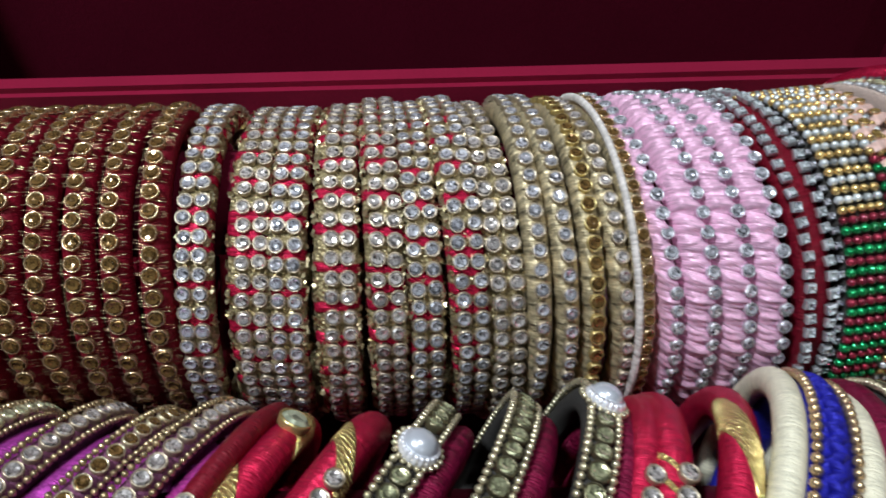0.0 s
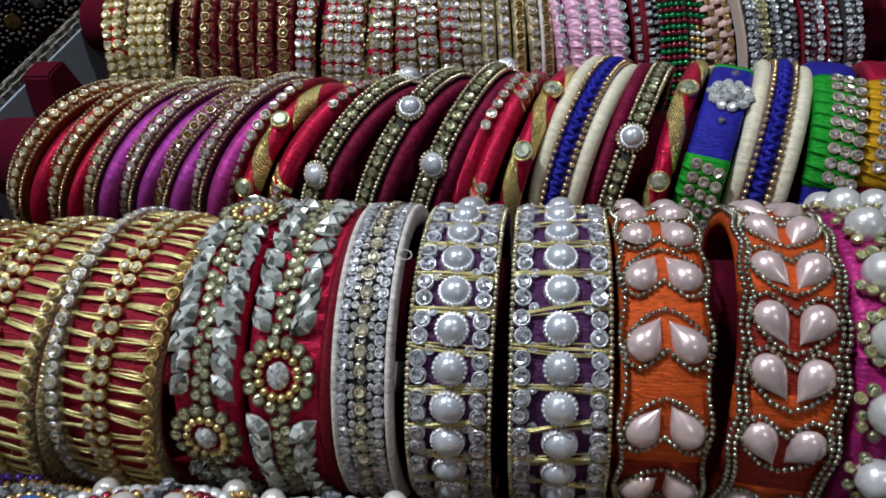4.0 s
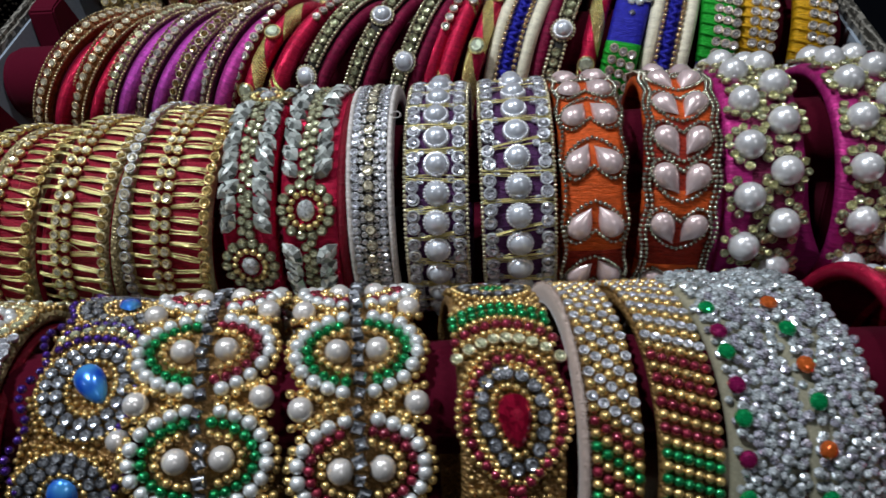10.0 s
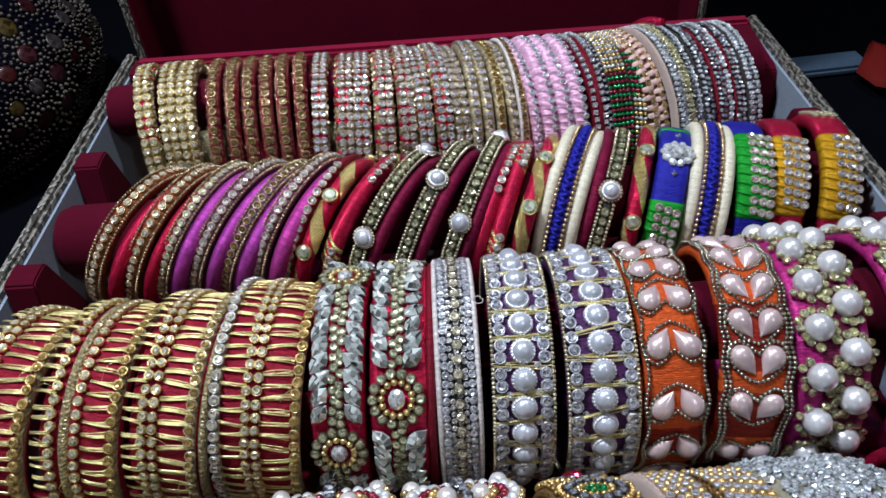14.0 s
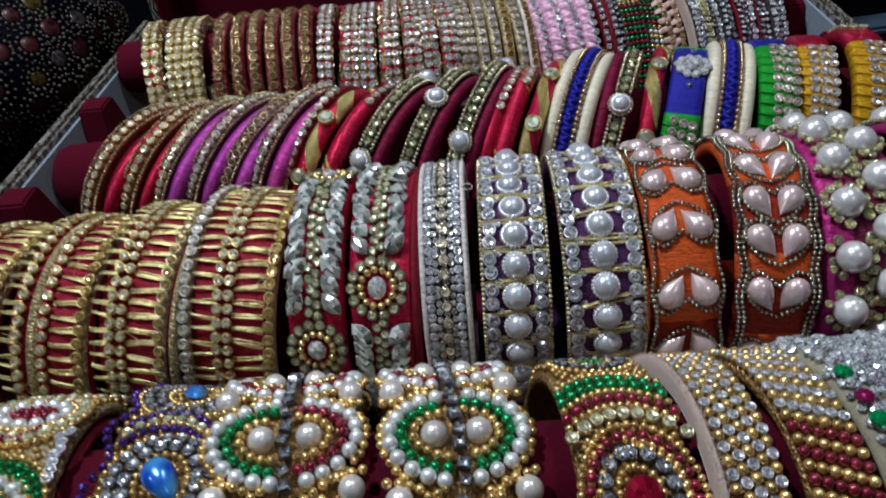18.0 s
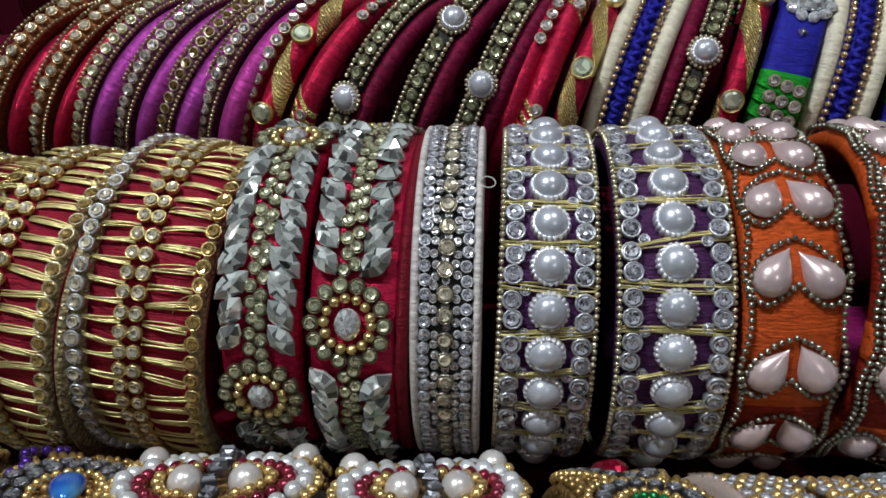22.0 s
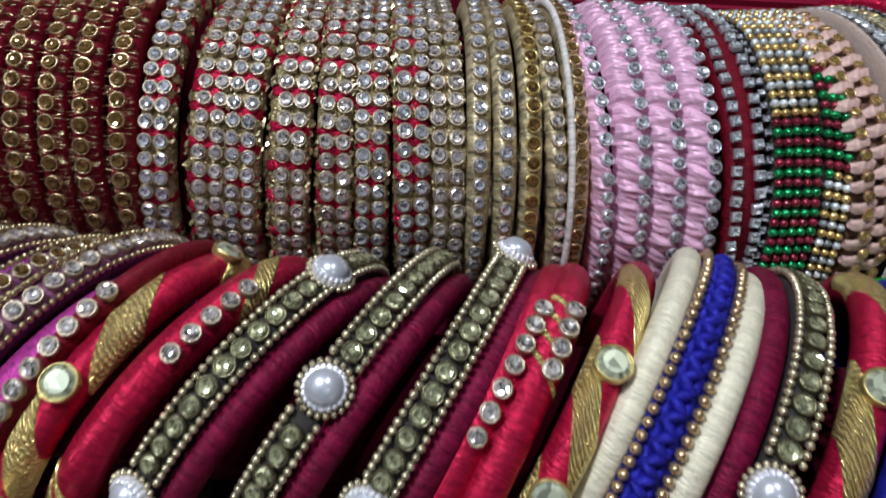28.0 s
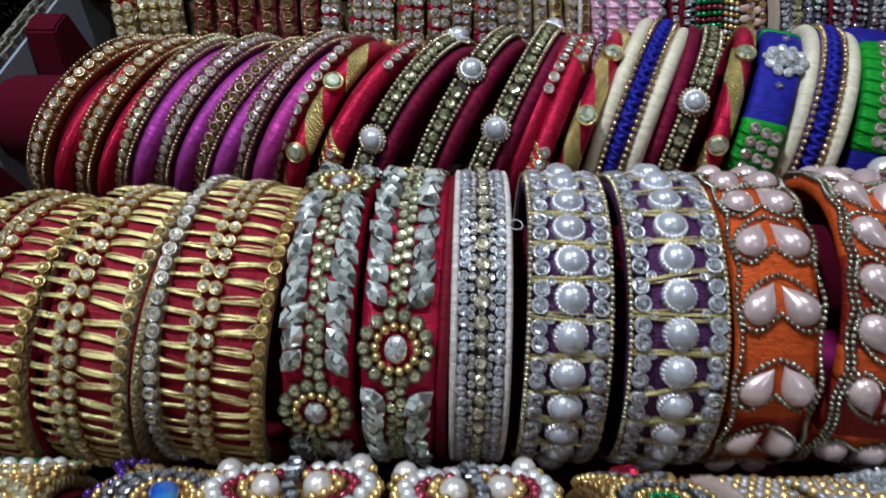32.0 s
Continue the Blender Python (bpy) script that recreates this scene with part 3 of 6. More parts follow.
# ---- structure ----
def block(name, lo, hi, mat, parent=None, bevel=0.0008, label="", kind=""):
    """A box between two corners, with softened edges."""
    bm = bmesh.new()
    bmesh.ops.create_cube(bm, size=1.0)
    for v in bm.verts:
        v.co = Vector([lo[i] + (hi[i] - lo[i]) * (v.co[i] + 0.5) for i in range(3)])
    if bevel:
        bmesh.ops.bevel(bm, geom=bm.edges[:], offset=bevel, segments=2, affect="EDGES")
    me = bpy.data.meshes.new(name)
    bm.to_mesh(me)
    bm.free()
    me.materials.append(mat)
    ob = new(name, me)
    if parent:
        ob.parent = parent
    return tagged(ob, label, kind=kind)


tagged(block("floor", (-1.1, -1.1, -0.80), (1.1, 1.1, -0.75), DARKWALL, bevel=0), "dark shop floor", "floor", kind="structure")
for nm, lo, hi in (("wall_north", (-1.1, 1.05, -0.75), (1.1, 1.1, 1.5)), ("wall_south", (-1.1, -1.1, -0.75), (1.1, -1.05, 1.5)), ("wall_west", (-1.1, -1.05, -0.75), (-1.05, 1.05, 1.5)), ("wall_east", (1.05, -1.05, -0.75), (1.1, 1.05, 1.5))):
    tagged(block(nm, lo, hi, DARKWALL, bevel=0), "plain dark wall of the stall", "wall", kind="structure")
tagged(block("ceiling", (-1.1, -1.1, 1.5), (1.1, 1.1, 1.55), DARKWALL, bevel=0), "plain dark ceiling of the stall", "ceiling", kind="structure")
table = block("stall_table", (-0.75, -0.6, -0.03), (0.75, 0.75, 0.0), BLACKCLOTH, bevel=0.004)
tagged(table, "stall table covered with a black cloth", "table")
for lx in (-0.7, 0.7):
    for ly in (-0.55, 0.7):
        block("leg", (lx - 0.02, ly - 0.02, -0.75), (lx + 0.02, ly + 0.02, -0.03), DARKWALL, table)

XL, XR, YB, YF, RIM = -0.169, 0.175, 0.166, -0.178, 0.0765
box = new("bangle_box")
tagged(box, "open bangle case covered in silver brocade, lined with maroon velvet", "display box")
block("base", (XL, YF, 0.0), (XR, YB, 0.005), VELVET, box)
block("side_wall", (XL, YF, 0.005), (XL + 0.0055, YB, RIM), BROCADE, box, 0.0015, "silver brocade side")
block("side_wall", (XR - 0.0055, YF, 0.005), (XR, YB, RIM), BROCADE, box, 0.0015, "silver brocade side")
block("front_wall", (XL + 0.0055, YF, 0.005), (XR - 0.0055, YF + 0.005, RIM), BROCADE, box, 0.0015)
block("back_wall", (XL + 0.0055, YB - 0.008, 0.005), (XR - 0.0055, YB, RIM - 0.0015), RIMVELVET, box, 0.0018, "maroon velvet back wall")
block("lining", (XL + 0.0055, YF + 0.006, 0.006), (XL + 0.0068, YB - 0.009, RIM - 0.004), LINING, box, 0, "pale blue paper lining")
block("lining", (XR - 0.0068, YF + 0.006, 0.006), (XR - 0.0055, YB - 0.009, RIM - 0.004), LINING, box, 0, "pale blue paper lining")


def tooth(x0, x1, y, half, top, prof=None):
    """A pointed velvet block that keeps two rollers apart."""
    verts, low = [], 0.006
    prof = prof or [(y - half, low), (y - 0.006, top - 0.001), (y - 0.004, top), (y + 0.004, top), (y + 0.006, top - 0.001), (y + half, low)]
    n = len(prof)
    for x in (x0, x1):
        verts += [(x, py, pz) for py, pz in prof]
    faces = [tuple(range(n)), tuple(reversed(range(n, 2 * n)))] + [(i, n + i, n + (i + 1) % n, (i + 1) % n) for i in range(n)]
    bm = bmesh.new()
    me = build("roller_support", verts, faces, [VELVET])
    bm.from_mesh(me)
    bmesh.ops.recalc_face_normals(bm, faces=bm.faces[:])
    bmesh.ops.bevel(bm, geom=bm.edges[:], offset=0.0007, segments=2, affect="EDGES")
    bm.to_mesh(me)
    bm.free()
    part("roller_support", me, box, "maroon velvet support")


ROLLERS = {1: (0.1165, 0.0702, 0.0125), 2: (0.0350, 0.0575, 0.0150), 3: (-0.0432, 0.0715, 0.0130), 4: (-0.1264, 0.0670, 0.0135)}
for ty, th in ((0.1500, 0.0755), (0.0675, 0.0770), (-0.0050, 0.0780), (-0.0870, 0.0770), (-0.1640, 0.0750)):
    half = 0.009 if abs(ty) > 0.14 else 0.027
    tooth(XL + 0.0070, XL + 0.0185, ty, half, th)
    if ty < 0.14:
        tooth(XR - 0.0185, XR - 0.0070, ty, half, th)
tooth(XR - 0.0185, XR - 0.0070, 0.15, 0.0, 0.0, [(0.104, 0.006), (0.1105, 0.060), (0.1150, 0.0712), (0.1200, 0.0730), (0.1560, 0.0758), (0.1575, 0.006)])
for ob in box.children:
    for v in ob.data.vertices:
        if v.co.z + ob.location.z > 0.03:
            along = (v.co.x + ob.location.x - XL) / (XR - XL)
            v.co.z -= 0.0015 + 0.0012 * along if ob.name.startswith("back_wall") else 0.0045 * along


def roller(row):
    y, z, r = ROLLERS[row]
    x0, x1 = XL + 0.0080, XR - (0.0190 if row == 1 else 0.0080)
    ob = new("display_roller")
    ob.location = (0, y, z)
    if row == 3:
        ob.location.z -= 0.0025
        ob.rotation_euler.y = radians(-1.0)
    tagged(ob, "padded maroon velvet roller carrying a row of bangles", "roller", "rollers in the case")
    n = 48
    prof = [(x0 + 0.001, r * 0.92), (x0 + 0.003, r), (x1 - 0.003, r), (x1 - 0.001, r * 0.92)]
    verts = [(x, -q * math.sin(2 * math.pi * i / n), q * math.cos(2 * math.pi * i / n)) for x, q in prof for i in range(n)]
    faces = [(k * n + i, k * n + (i + 1) % n, (k + 1) * n + (i + 1) % n, (k + 1) * n + i) for k in range(3) for i in range(n)]
    part("padded_roll", build("padded_roll", verts, faces, [VELVET], smooth=True), ob)
    for xe, xi in ((x0, x0 + 0.0012), (x1 - 0.0012, x1)):
        v = [(q, -r * 0.93 * math.sin(2 * math.pi * i / n), r * 0.93 * math.cos(2 * math.pi * i / n)) for q in (xe, xi) for i in range(n)]
        f = [tuple(range(n)), tuple(range(n, 2 * n))] + [(i, (i + 1) % n, n + (i + 1) % n, n + i) for i in range(n)]
        part("end_disc", build("end_disc", v, f, [VELVET]), ob)


for k in ROLLERS:
    roller(k)

# the lid stands open behind the case
lid = new("case_lid")
lid.matrix_basis = pose(-0.0085, 0.176, 0.0, -4, 0, 0)
tagged(lid, "open lid of the bangle case, dark red inside, brocade edges", "lid")
LW, LH, LD = 0.1615, 0.36, 0.035
block("inner_panel", (-LW + 0.004, LD - 0.004, 0.004), (LW - 0.004, LD, LH - 0.004), LIDCLOTH, lid, 0.0005, "dark red lining")
block("side", (-LW, 0.0, 0.0), (-LW + 0.004, LD + 0.002, LH), BROCADE, lid, 0.001)
block("side", (LW - 0.004, 0.0, 0.0), (LW, LD + 0.002, LH), BROCADE, lid, 0.001)
block("side", (-LW + 0.004, 0.0, 0.0), (LW - 0.004, LD - 0.004, 0.004), BROCADE, lid, 0.0008)
block("side", (-LW + 0.004, 0.0, LH - 0.004), (LW - 0.004, LD - 0.004, LH), BROCADE, lid, 0.0008)
block("inner_side", (-LW + 0.004, 0.002, 0.005), (-LW + 0.0052, LD - 0.005, LH - 0.005), LIDCLOTH, lid, 0)
block("inner_side", (LW - 0.0052, 0.002, 0.005), (LW - 0.004, LD - 0.005, LH - 0.005), LIDCLOTH, lid, 0)

# ---- bangles of the rear roller ----
def stud_red(x, lean, swing, w=6.6):
    """Red thread bangle with one line of amber stones and gold wire over the thread."""
    b = Bangle(1, x, lean, swing, "bangle", "slim red thread bangle with one line of gold-cupped amber stones")
    b.tube("thread_ring", DEEPRED, 0, w, 6.2, -0.6)
    b.row("rhinestone", stone_mesh(COPPER, AMBER), 0.1, 3.9, 4.5, -0.4, random.random(), jitter=0.12)
    spots = []
    n = 270
    for i in range(n):
        v = -50 + 165 * i / n
        spots.append(b.at(random.choice((-1, 1)) * w * random.uniform(0.2, 0.33), v * b.R / 0.04, -0.55, 1.0, random.uniform(-14, 14), 0))
    part("gold_wire", joined("gold_wire", wire_bit(), spots), b.ob, "fine gold zari wire", "stuff")


def wire_bit():
    if "wire" not in CACHE:
        v, f = [], []
        for i in range(5):
            x = -1.5 + 3.0 * i / 4
            z = -0.10 * x * x + 0.06
            for y, dz in ((-0.06, 0), (0, 0.06), (0.06, 0)):
                v.append((x, y, z + dz))
        for i in range(4):
            f += [(i * 3, i * 3 + 3, i * 3 + 4, i * 3 + 1), (i * 3 + 1, i * 3 + 4, i * 3 + 5, i * 3 + 2)]
        CACHE["wire"] = build("wire", v, f, [COPPER], smooth=True)
    return CACHE["wire"]


def scraps(b, w):
    """Crinkled bits of gold foil that stand out along both sides of the ring."""
    if "scrap" not in CACHE:
        v = [(-0.5, -0.6, 0), (0.1, -0.5, 0.35), (0.5, -0.55, 0.1), (-0.45, 0.1, 0.25), (0.0, 0.0, 0.0), (0.5, 0.15, 0.4), (-0.3, 0.6, 0.05), (0.15, 0.5, 0.3)]
        f = [(0, 1, 4, 3), (1, 2, 5, 4), (3, 4, 7, 6), (4, 5, 7)]
        CACHE["scrap"] = build("foil_scrap", *loose(v, f), [FOILBIT])
    spots = []
    for i in range(170):
        side = random.choice((-1, 1))
        deep = random.uniform(0, 1)
        m = b.at(side * (w / 2 - 0.7 + 0.6 * deep), random.uniform(-40, 75), -0.5 - 2.4 * deep, 1.0, random.uniform(-30, 30))
        spots.append(m @ pose(0, 0, 0, random.uniform(-35, 35), side * (25 + 45 * deep), random.uniform(-40, 40)) @ Matrix.Scale(random.uniform(0.9, 1.7), 4))
    for i in range(60):
        m = b.at(random.uniform(-w / 2 + 1, w / 2 - 1), random.uniform(-40, 75), -0.75, 1.0, random.uniform(-30, 30))
        spots.append(m @ pose(0, 0, 0, random.uniform(-30, 30), random.uniform(-30, 30), random.uniform(-60, 60)) @ Matrix.Scale(random.uniform(0.9, 1.4), 4))
    part("foil_trim", joined("foil_trim", CACHE["scrap"], spots), b.ob, "crinkled gold foil", "stuff")


def double_stones(x, lean, swing, w, label, wrap, setting, glass, size=3.5, pitch=4.2, sep=1.85, every=2, off=0.0):
    """Two lines of stones on gold cloth, with slanting bands of thread between the pairs."""
    b = Bangle(1, x, lean, swing, "bangle", label)
    b.tube("gold_ring", FOIL, 0, w, 6.0, -0.7, 3.0)
    n = round(2 * math.pi * b.R / MM / pitch)
    p = 360 / n
    start = random.random()
    if wrap:
        for k in range(n):
            d = ((k - n // 2 + 0.5 + start) * p + 180) % 360 - 180
            if k % every and random.random() < 0.85 or not -75 < d < 105:
                continue
            wide = random.uniform(0.45, 0.72) * p
            prof = oval(0, (w + 0.3) * MM, b.R - 0.30 * MM, 5.9 * MM, 3.0, 14)
            me = sweep("thread_band", prof, wrap, 360, (d - wide / 2, d + wide / 2))
            slant = random.uniform(-1.5, 4.0)
            for v in me.vertices:
                a = math.atan2(-v.co.y, v.co.z) + radians(slant) * v.co.x / MM / w
                r = math.hypot(v.co.y, v.co.z)
                v.co.y, v.co.z = -r * math.sin(a), r * math.cos(a)
            part("thread_band", me, b.ob, "red silk thread band")
    for s in (-sep, sep):
        b.row("rhinestone", stone_mesh(setting, glass), s + off, size, pitch, -0.35, start, jitter=0.22)
    scraps(b, w)
    return b


def single_stones(x, lean, swing, w, label, base, setting, glass, size=3.4, pitch=4.1):
    b = Bangle(1, x, lean, swing, "bangle", label)
    b.tube("thread_ring", base, 0, w, 6.0, -0.6, 2.6)
    b.row("rhinestone", stone_mesh(setting, glass), 0, size, pitch, -0.4, random.random(), jitter=0.12)
    return b


double_stones(-137.0, 0.01, 0.19, 8.6, "gold bangle with two lines of champagne stones and red thread", RED, GOLD, CHAMPAGNE, 3.9, 4.3, 2.0, 4)
double_stones(-126.3, 0.02, 0.14, 8.3, "pale gold bangle set with two lines of large clear stones", None, GOLD, CHAMPAGNE, 3.9, 4.3, 2.0)
double_stones(-118.0, 0.03, 0.11, 8.3, "pale gold bangle set with two lines of large clear stones", None, GOLD, CHAMPAGNE, 3.9, 4.3, 2.0)
for x, lean, swing in ((-105.7, 0.05, 0.09), (-96.8, 0.05, 0.10), (-88.9, 0.05, 0.09), (-80.7, 0.05, 0.10), (-72.8, 0.05, 0.10), (-64.4, 0.06, 0.10)):
    stud_red(x, lean, swing)
PAIRED = "red bangle with paired clear stones and pale gold foil blocks"
shifted(double_stones(-56.0, 0.08, 0.05, 7.2, PAIRED, RED, ROSEGOLD, ICE, 3.5, 4.0, 1.75, 2), 0, -0.9)
shifted(double_stones(-44.8, 0.08, 0.05, 9.0, "broad red bangle with paired clear stones and a gold foil border", RED, ROSEGOLD, CLEAR, 3.5, 4.0, 1.8, 2, off=0.9), 0, -2.1)
shifted(double_stones(-36.6, 0.08, 0.04, 7.8, PAIRED, RED, ROSEGOLD, ICE, 3.5, 4.0, 1.8, 2), 0, -2.1)
shifted(double_stones(-26.1, 0.08, 0.06, 9.6, "broad red bangle with paired clear stones and a gold foil border", RED, ROSEGOLD, CLEAR, 3.6, 4.1, 1.85, 2, off=0.9), 0, -1.8)
double_stones(-15.6, 0.07, 0.10, 8.2, PAIRED, RED, ROSEGOLD, CLEAR, 3.5, 4.0, 1.8, 2, off=0.4)
shifted(double_stones(-7.6, 0.07, 0.13, 7.8, PAIRED, RED, ROSEGOLD, ICE, 3.5, 4.0, 1.8, 2), 0, -1.4)
double_stones(1.4, 0.06, 0.16, 8.0, PAIRED, RED, ROSEGOLD, ICE, 3.5, 4.0, 1.85, 2, off=0.3)
shifted(double_stones(9.2, 0.06, 0.18, 8.2, "gold thread bangle with two lines of clear stones", None, ROSEGOLD, CLEAR, 3.7, 4.1, 1.95), 0, -2.0)
single_stones(16.2, 0.05, 0.13, 5.4, "slim gold thread bangle with one line of clear stones", LAME, ROSEGOLD, ICE)
single_stones(21.9, 0.05, 0.16, 5.2, "slim gold thread bangle with one line of clear stones", LAME, ROSEGOLD, ICE)
shifted(single_stones(27.6, 0.05, 0.14, 5.0, "slim gold thread bangle with one line of amber stones", LAME, GOLD, AMBER), 0, -0.8)
shifted(single_stones(33.0, 0.02, 0.20, 4.8, "slim gold thread bangle with one line of clear stones", LAME, ROSEGOLD, CLEAR, 3.2), 0, -0.8)
b = single_stones(37.6, 0.03, 0.16, 5.0, "gold bangle with a white cord and one line of amber stones", LAME, COPPER, AMBER, 2.8, 3.6)
b.tube("white_cord", WHITE, -1.9, 1.5, 2.2, 0.9)


def pleats(b, name, mat, x, w, lift=0.2, pitch=4.1, slant=2.8):
    """Ribbon folded over the ring in slanting pleats."""
    n = round(2 * math.pi * b.R / MM / pitch)
    p = 2 * math.pi * b.R / MM / n
    verts, faces, uvs = [], [], []
    cols, rows = 11, 15
    for k in range(n):
        o = len(verts)
        for j in range(rows):
            for i in range(cols):
                fx, fv = i / (cols - 1), j / (rows - 1)
                xx = x + (fx - 0.5) * w
                v = (k + fv * 1.15 - 0.08) * p + slant * (fx - 0.5) + 0.35 * math.sin(k * 2.3 + fx * 3)
                fold = abs(2 * fv - 1) ** 1.5
                hump = (1 - fold) * (0.5 + 1.5 * fx) * (0.85 + 0.35 * math.sin(k * 1.7)) + (0.62 * abs(math.sin(7.5 * fv + (3.2 + 1.5 * math.sin(k * 1.3)) * fx + 2.1 * k)) - 0.3) * (1 - fold) - 2.6 * (2 * fx - 1) ** 4 - 0.9 * (2 * fx - 1) ** 2 + 0.15 * fv
                m = b.at(xx, v, lift + hump)
                verts.append(tuple(m.translation))
        for j in range(rows - 1):
            for i in range(cols - 1):
                q = o + j * cols + i
                faces.append((q, q + 1, q + cols + 1, q + cols))
                uvs += [((j + a) * p / rows * MM + k * p * MM, (i + c) * w / cols * MM) for a, c in ((0, 0), (0, 1), (1, 1), (1, 0))]
    part(name, build(name, verts, faces, [mat], smooth=True, uvs=uvs), b.ob, kind="stuff")


for x, swing, w, sx in ((42.2, 0.24, 4.4, 0.6), (48.8, 0.20, 6.9, 1.9), (56.0, 0.22, 6.9, 1.9), (63.3, 0.20, 6.9, 1.9)):
    b = Bangle(1, x, 0.01, swing, "bangle", "pale pink pleated ribbon bangle with a line of silver stones")
    b.tube("core_ring", PINK, 0, w, 6.0, -1.0, 2.4)
    pleats(b, "pleated_ribbon", PINK, -0.2, w + 0.2, -0.9)
    b.row("rhinestone", stone_mesh(SILVER, ICE), sx, 3.0, 4.1, -0.1, 0.0, jitter=0.1)

b = Bangle(1, 72.4, 0.0, 0.20, "bangle", "maroon bangle edged with two lines of square clear stones")
b.tube("thread_ring", DEEPRED, 0, 7.4, 6.0, -0.8, 2.4)
for s in (-2.5, 2.3):
    b.row("square_stone", square_mesh(SILVER, SPARK), s, 3.0, 3.4, -0.4, random.random(), jitter=0.3, tilt=18.0)

b = Bangle(1, 85.4, 0.0, 0.14, "bangle", "broad bangle of green, maroon, gold and silver bead rows")
b.tube("core_ring", GREYBASE, 0, 15.6, 4.4, -1.6, 3.0)
b.row("square_stone", square_mesh(GUNMETAL, ICE), -8.3, 2.4, 3.2, -2.6, 0.3, jitter=0.2)
stripes = {}
for k in range(-22, 40):
    v = k * 2.16
    for i in range(8):
        left = i < 5
        if (left and v > 21) or (not left and 7 < v + 0.4 * (i - 5) < 32.5):
            key = "green" if k % 2 else "maroon"
        else:
            key = "gold" if k % 2 else "silver"
        stripes.setdefault(key, []).append((-7.0 + i * 2.05 + (0.0 if left else 0.35) + random.uniform(-0.15, 0.15), v + (0.0 if left else 0.5 * (i - 4)) + random.uniform(-0.12, 0.12)))
for key, mt, size in (("green", B_GREEN, 2.2), ("maroon", B_MAROON, 2.1), ("gold", B_GOLD, 2.0)):
    b.beads(key + "_bead_strand", mt, stripes[key], size, lift=-0.5, seg=9, rows=6)
b.beads("silver_bead_strand", SPARK, stripes["silver"], 2.1, lift=-0.5, seg=6, rows=4)


def loop_mesh(mat):
    """One fold of satin ribbon arched over the ring, one across."""
    if "ribbon_loop" not in CACHE:
        v, f = [], []
        n, k = 11, 8
        for i in range(n):
            q = i / (n - 1) * 2 - 1
            wide = 0.17 + 0.10 * (1 - q * q)
            for j in range(k):
                a = 2 * math.pi * j / k
                v.append((q * 0.5, 0.10 * math.sin(2.2 * q) + wide * math.cos(a), 0.20 * math.sqrt(max(0.0, 1 - q * q)) + 0.09 * math.sin(a) - 0.06 + 0.05 * math.cos(3 * a + 4 * q)))
        f = [(i * k + j, i * k + (j + 1) % k, (i + 1) * k + (j + 1) % k, (i + 1) * k + j) for i in range(n - 1) for j in range(k)]
        uv = [c for i in range(n - 1) for j in range(k) for c in ((i * 0.0005, j * 0.0004), (i * 0.0005, j * 0.0004 + 0.0004), (i * 0.0005 + 0.0005, j * 0.0004 + 0.0004), (i * 0.0005 + 0.0005, j * 0.0004))]
        CACHE["ribbon_loop"] = build("ribbon_loop", v, f, [mat], smooth=True, uvs=uv)
    return CACHE["ribbon_loop"]


b = Bangle(1, 98.2, 0.0, 0.32, "bangle", "peach braided ribbon bangle with small gold stones")
b.tube("core_ring", PEACHCORE, 0, 9.8, 5.0, -1.3, 2.6)
for s, q in ((-2.5, 0.0), (2.5, 0.45)):
    b.row("ribbon_loop", loop_mesh(PEACH), s, 5.6, 4.3, -0.8, q, spin=-9.0, jitter=0.25, tilt=14.0)
    b.row("rhinestone", stone_mesh(COPPER, HONEY), s + 0.5, 2.5, 4.3, 0.1, q + 0.5, jitter=0.4, tilt=25.0)


def fuzz(b, x, lift, n=1500):
    """Short loose fibres along a felt edge."""
    verts, faces = [], []
    for i in range(n):
        m = b.at(x + random.uniform(-0.75, 0.75), random.uniform(-45, 75), lift + random.uniform(-0.5, 0.0))
        d = Vector((random.uniform(-1, 1), random.uniform(-0.8, 0.8), random.uniform(0.2, 1.0))) * random.uniform(0.4, 0.8)
        side = Vector((random.uniform(-1, 1), random.uniform(-1, 1), 0)).normalized() * 0.09
        o = len(verts)
        verts += [tuple(m @ q) for q in (side, -side, d)]
        faces.append((o, o + 1, o + 2))
    part("felt_fuzz", build("felt_fuzz", verts, faces, [FELT]), b.ob, "loose felt fibres", "stuff")


def crystal_band(row, x, lean, swing, w, label, glasses, edge=None, grow=0.0, size=2.4, base=GREYBASE):
    """A broad band crusted with small cut stones in lines."""
    b = Bangle(row, x, lean, swing, "bangle", label, grow)
    b.tube("core_ring", base, 0, w, 5.0, -0.8, 3.4)
    n = len(glasses)
    inner = w - (2.6 if edge else 0.8)
    for i, (cup, g) in enumerate(glasses):
        s = -inner / 2 + inner * (i + 0.5) / n + (0.6 if edge == "left" else 0)
        b.row("cut_stone", stone_mesh(cup, g, 8), s, size * random.uniform(0.9, 1.12), size * 1.08, -0.5 - 0.5 * (i % 2), random.random(), jitter=0.4, near=(-45, 100), tilt=24.0)
    if edge:
        for s in ((-1,) if edge == "left" else (-1, 1)):
            b.tube("felt_edge", FELT, s * (w / 2 - 0.3), 1.6, 6.4, 0.3, 2.6, "beige fabric edge")
            fuzz(b, s * (w / 2 - 0.3), 0.3)
    return b


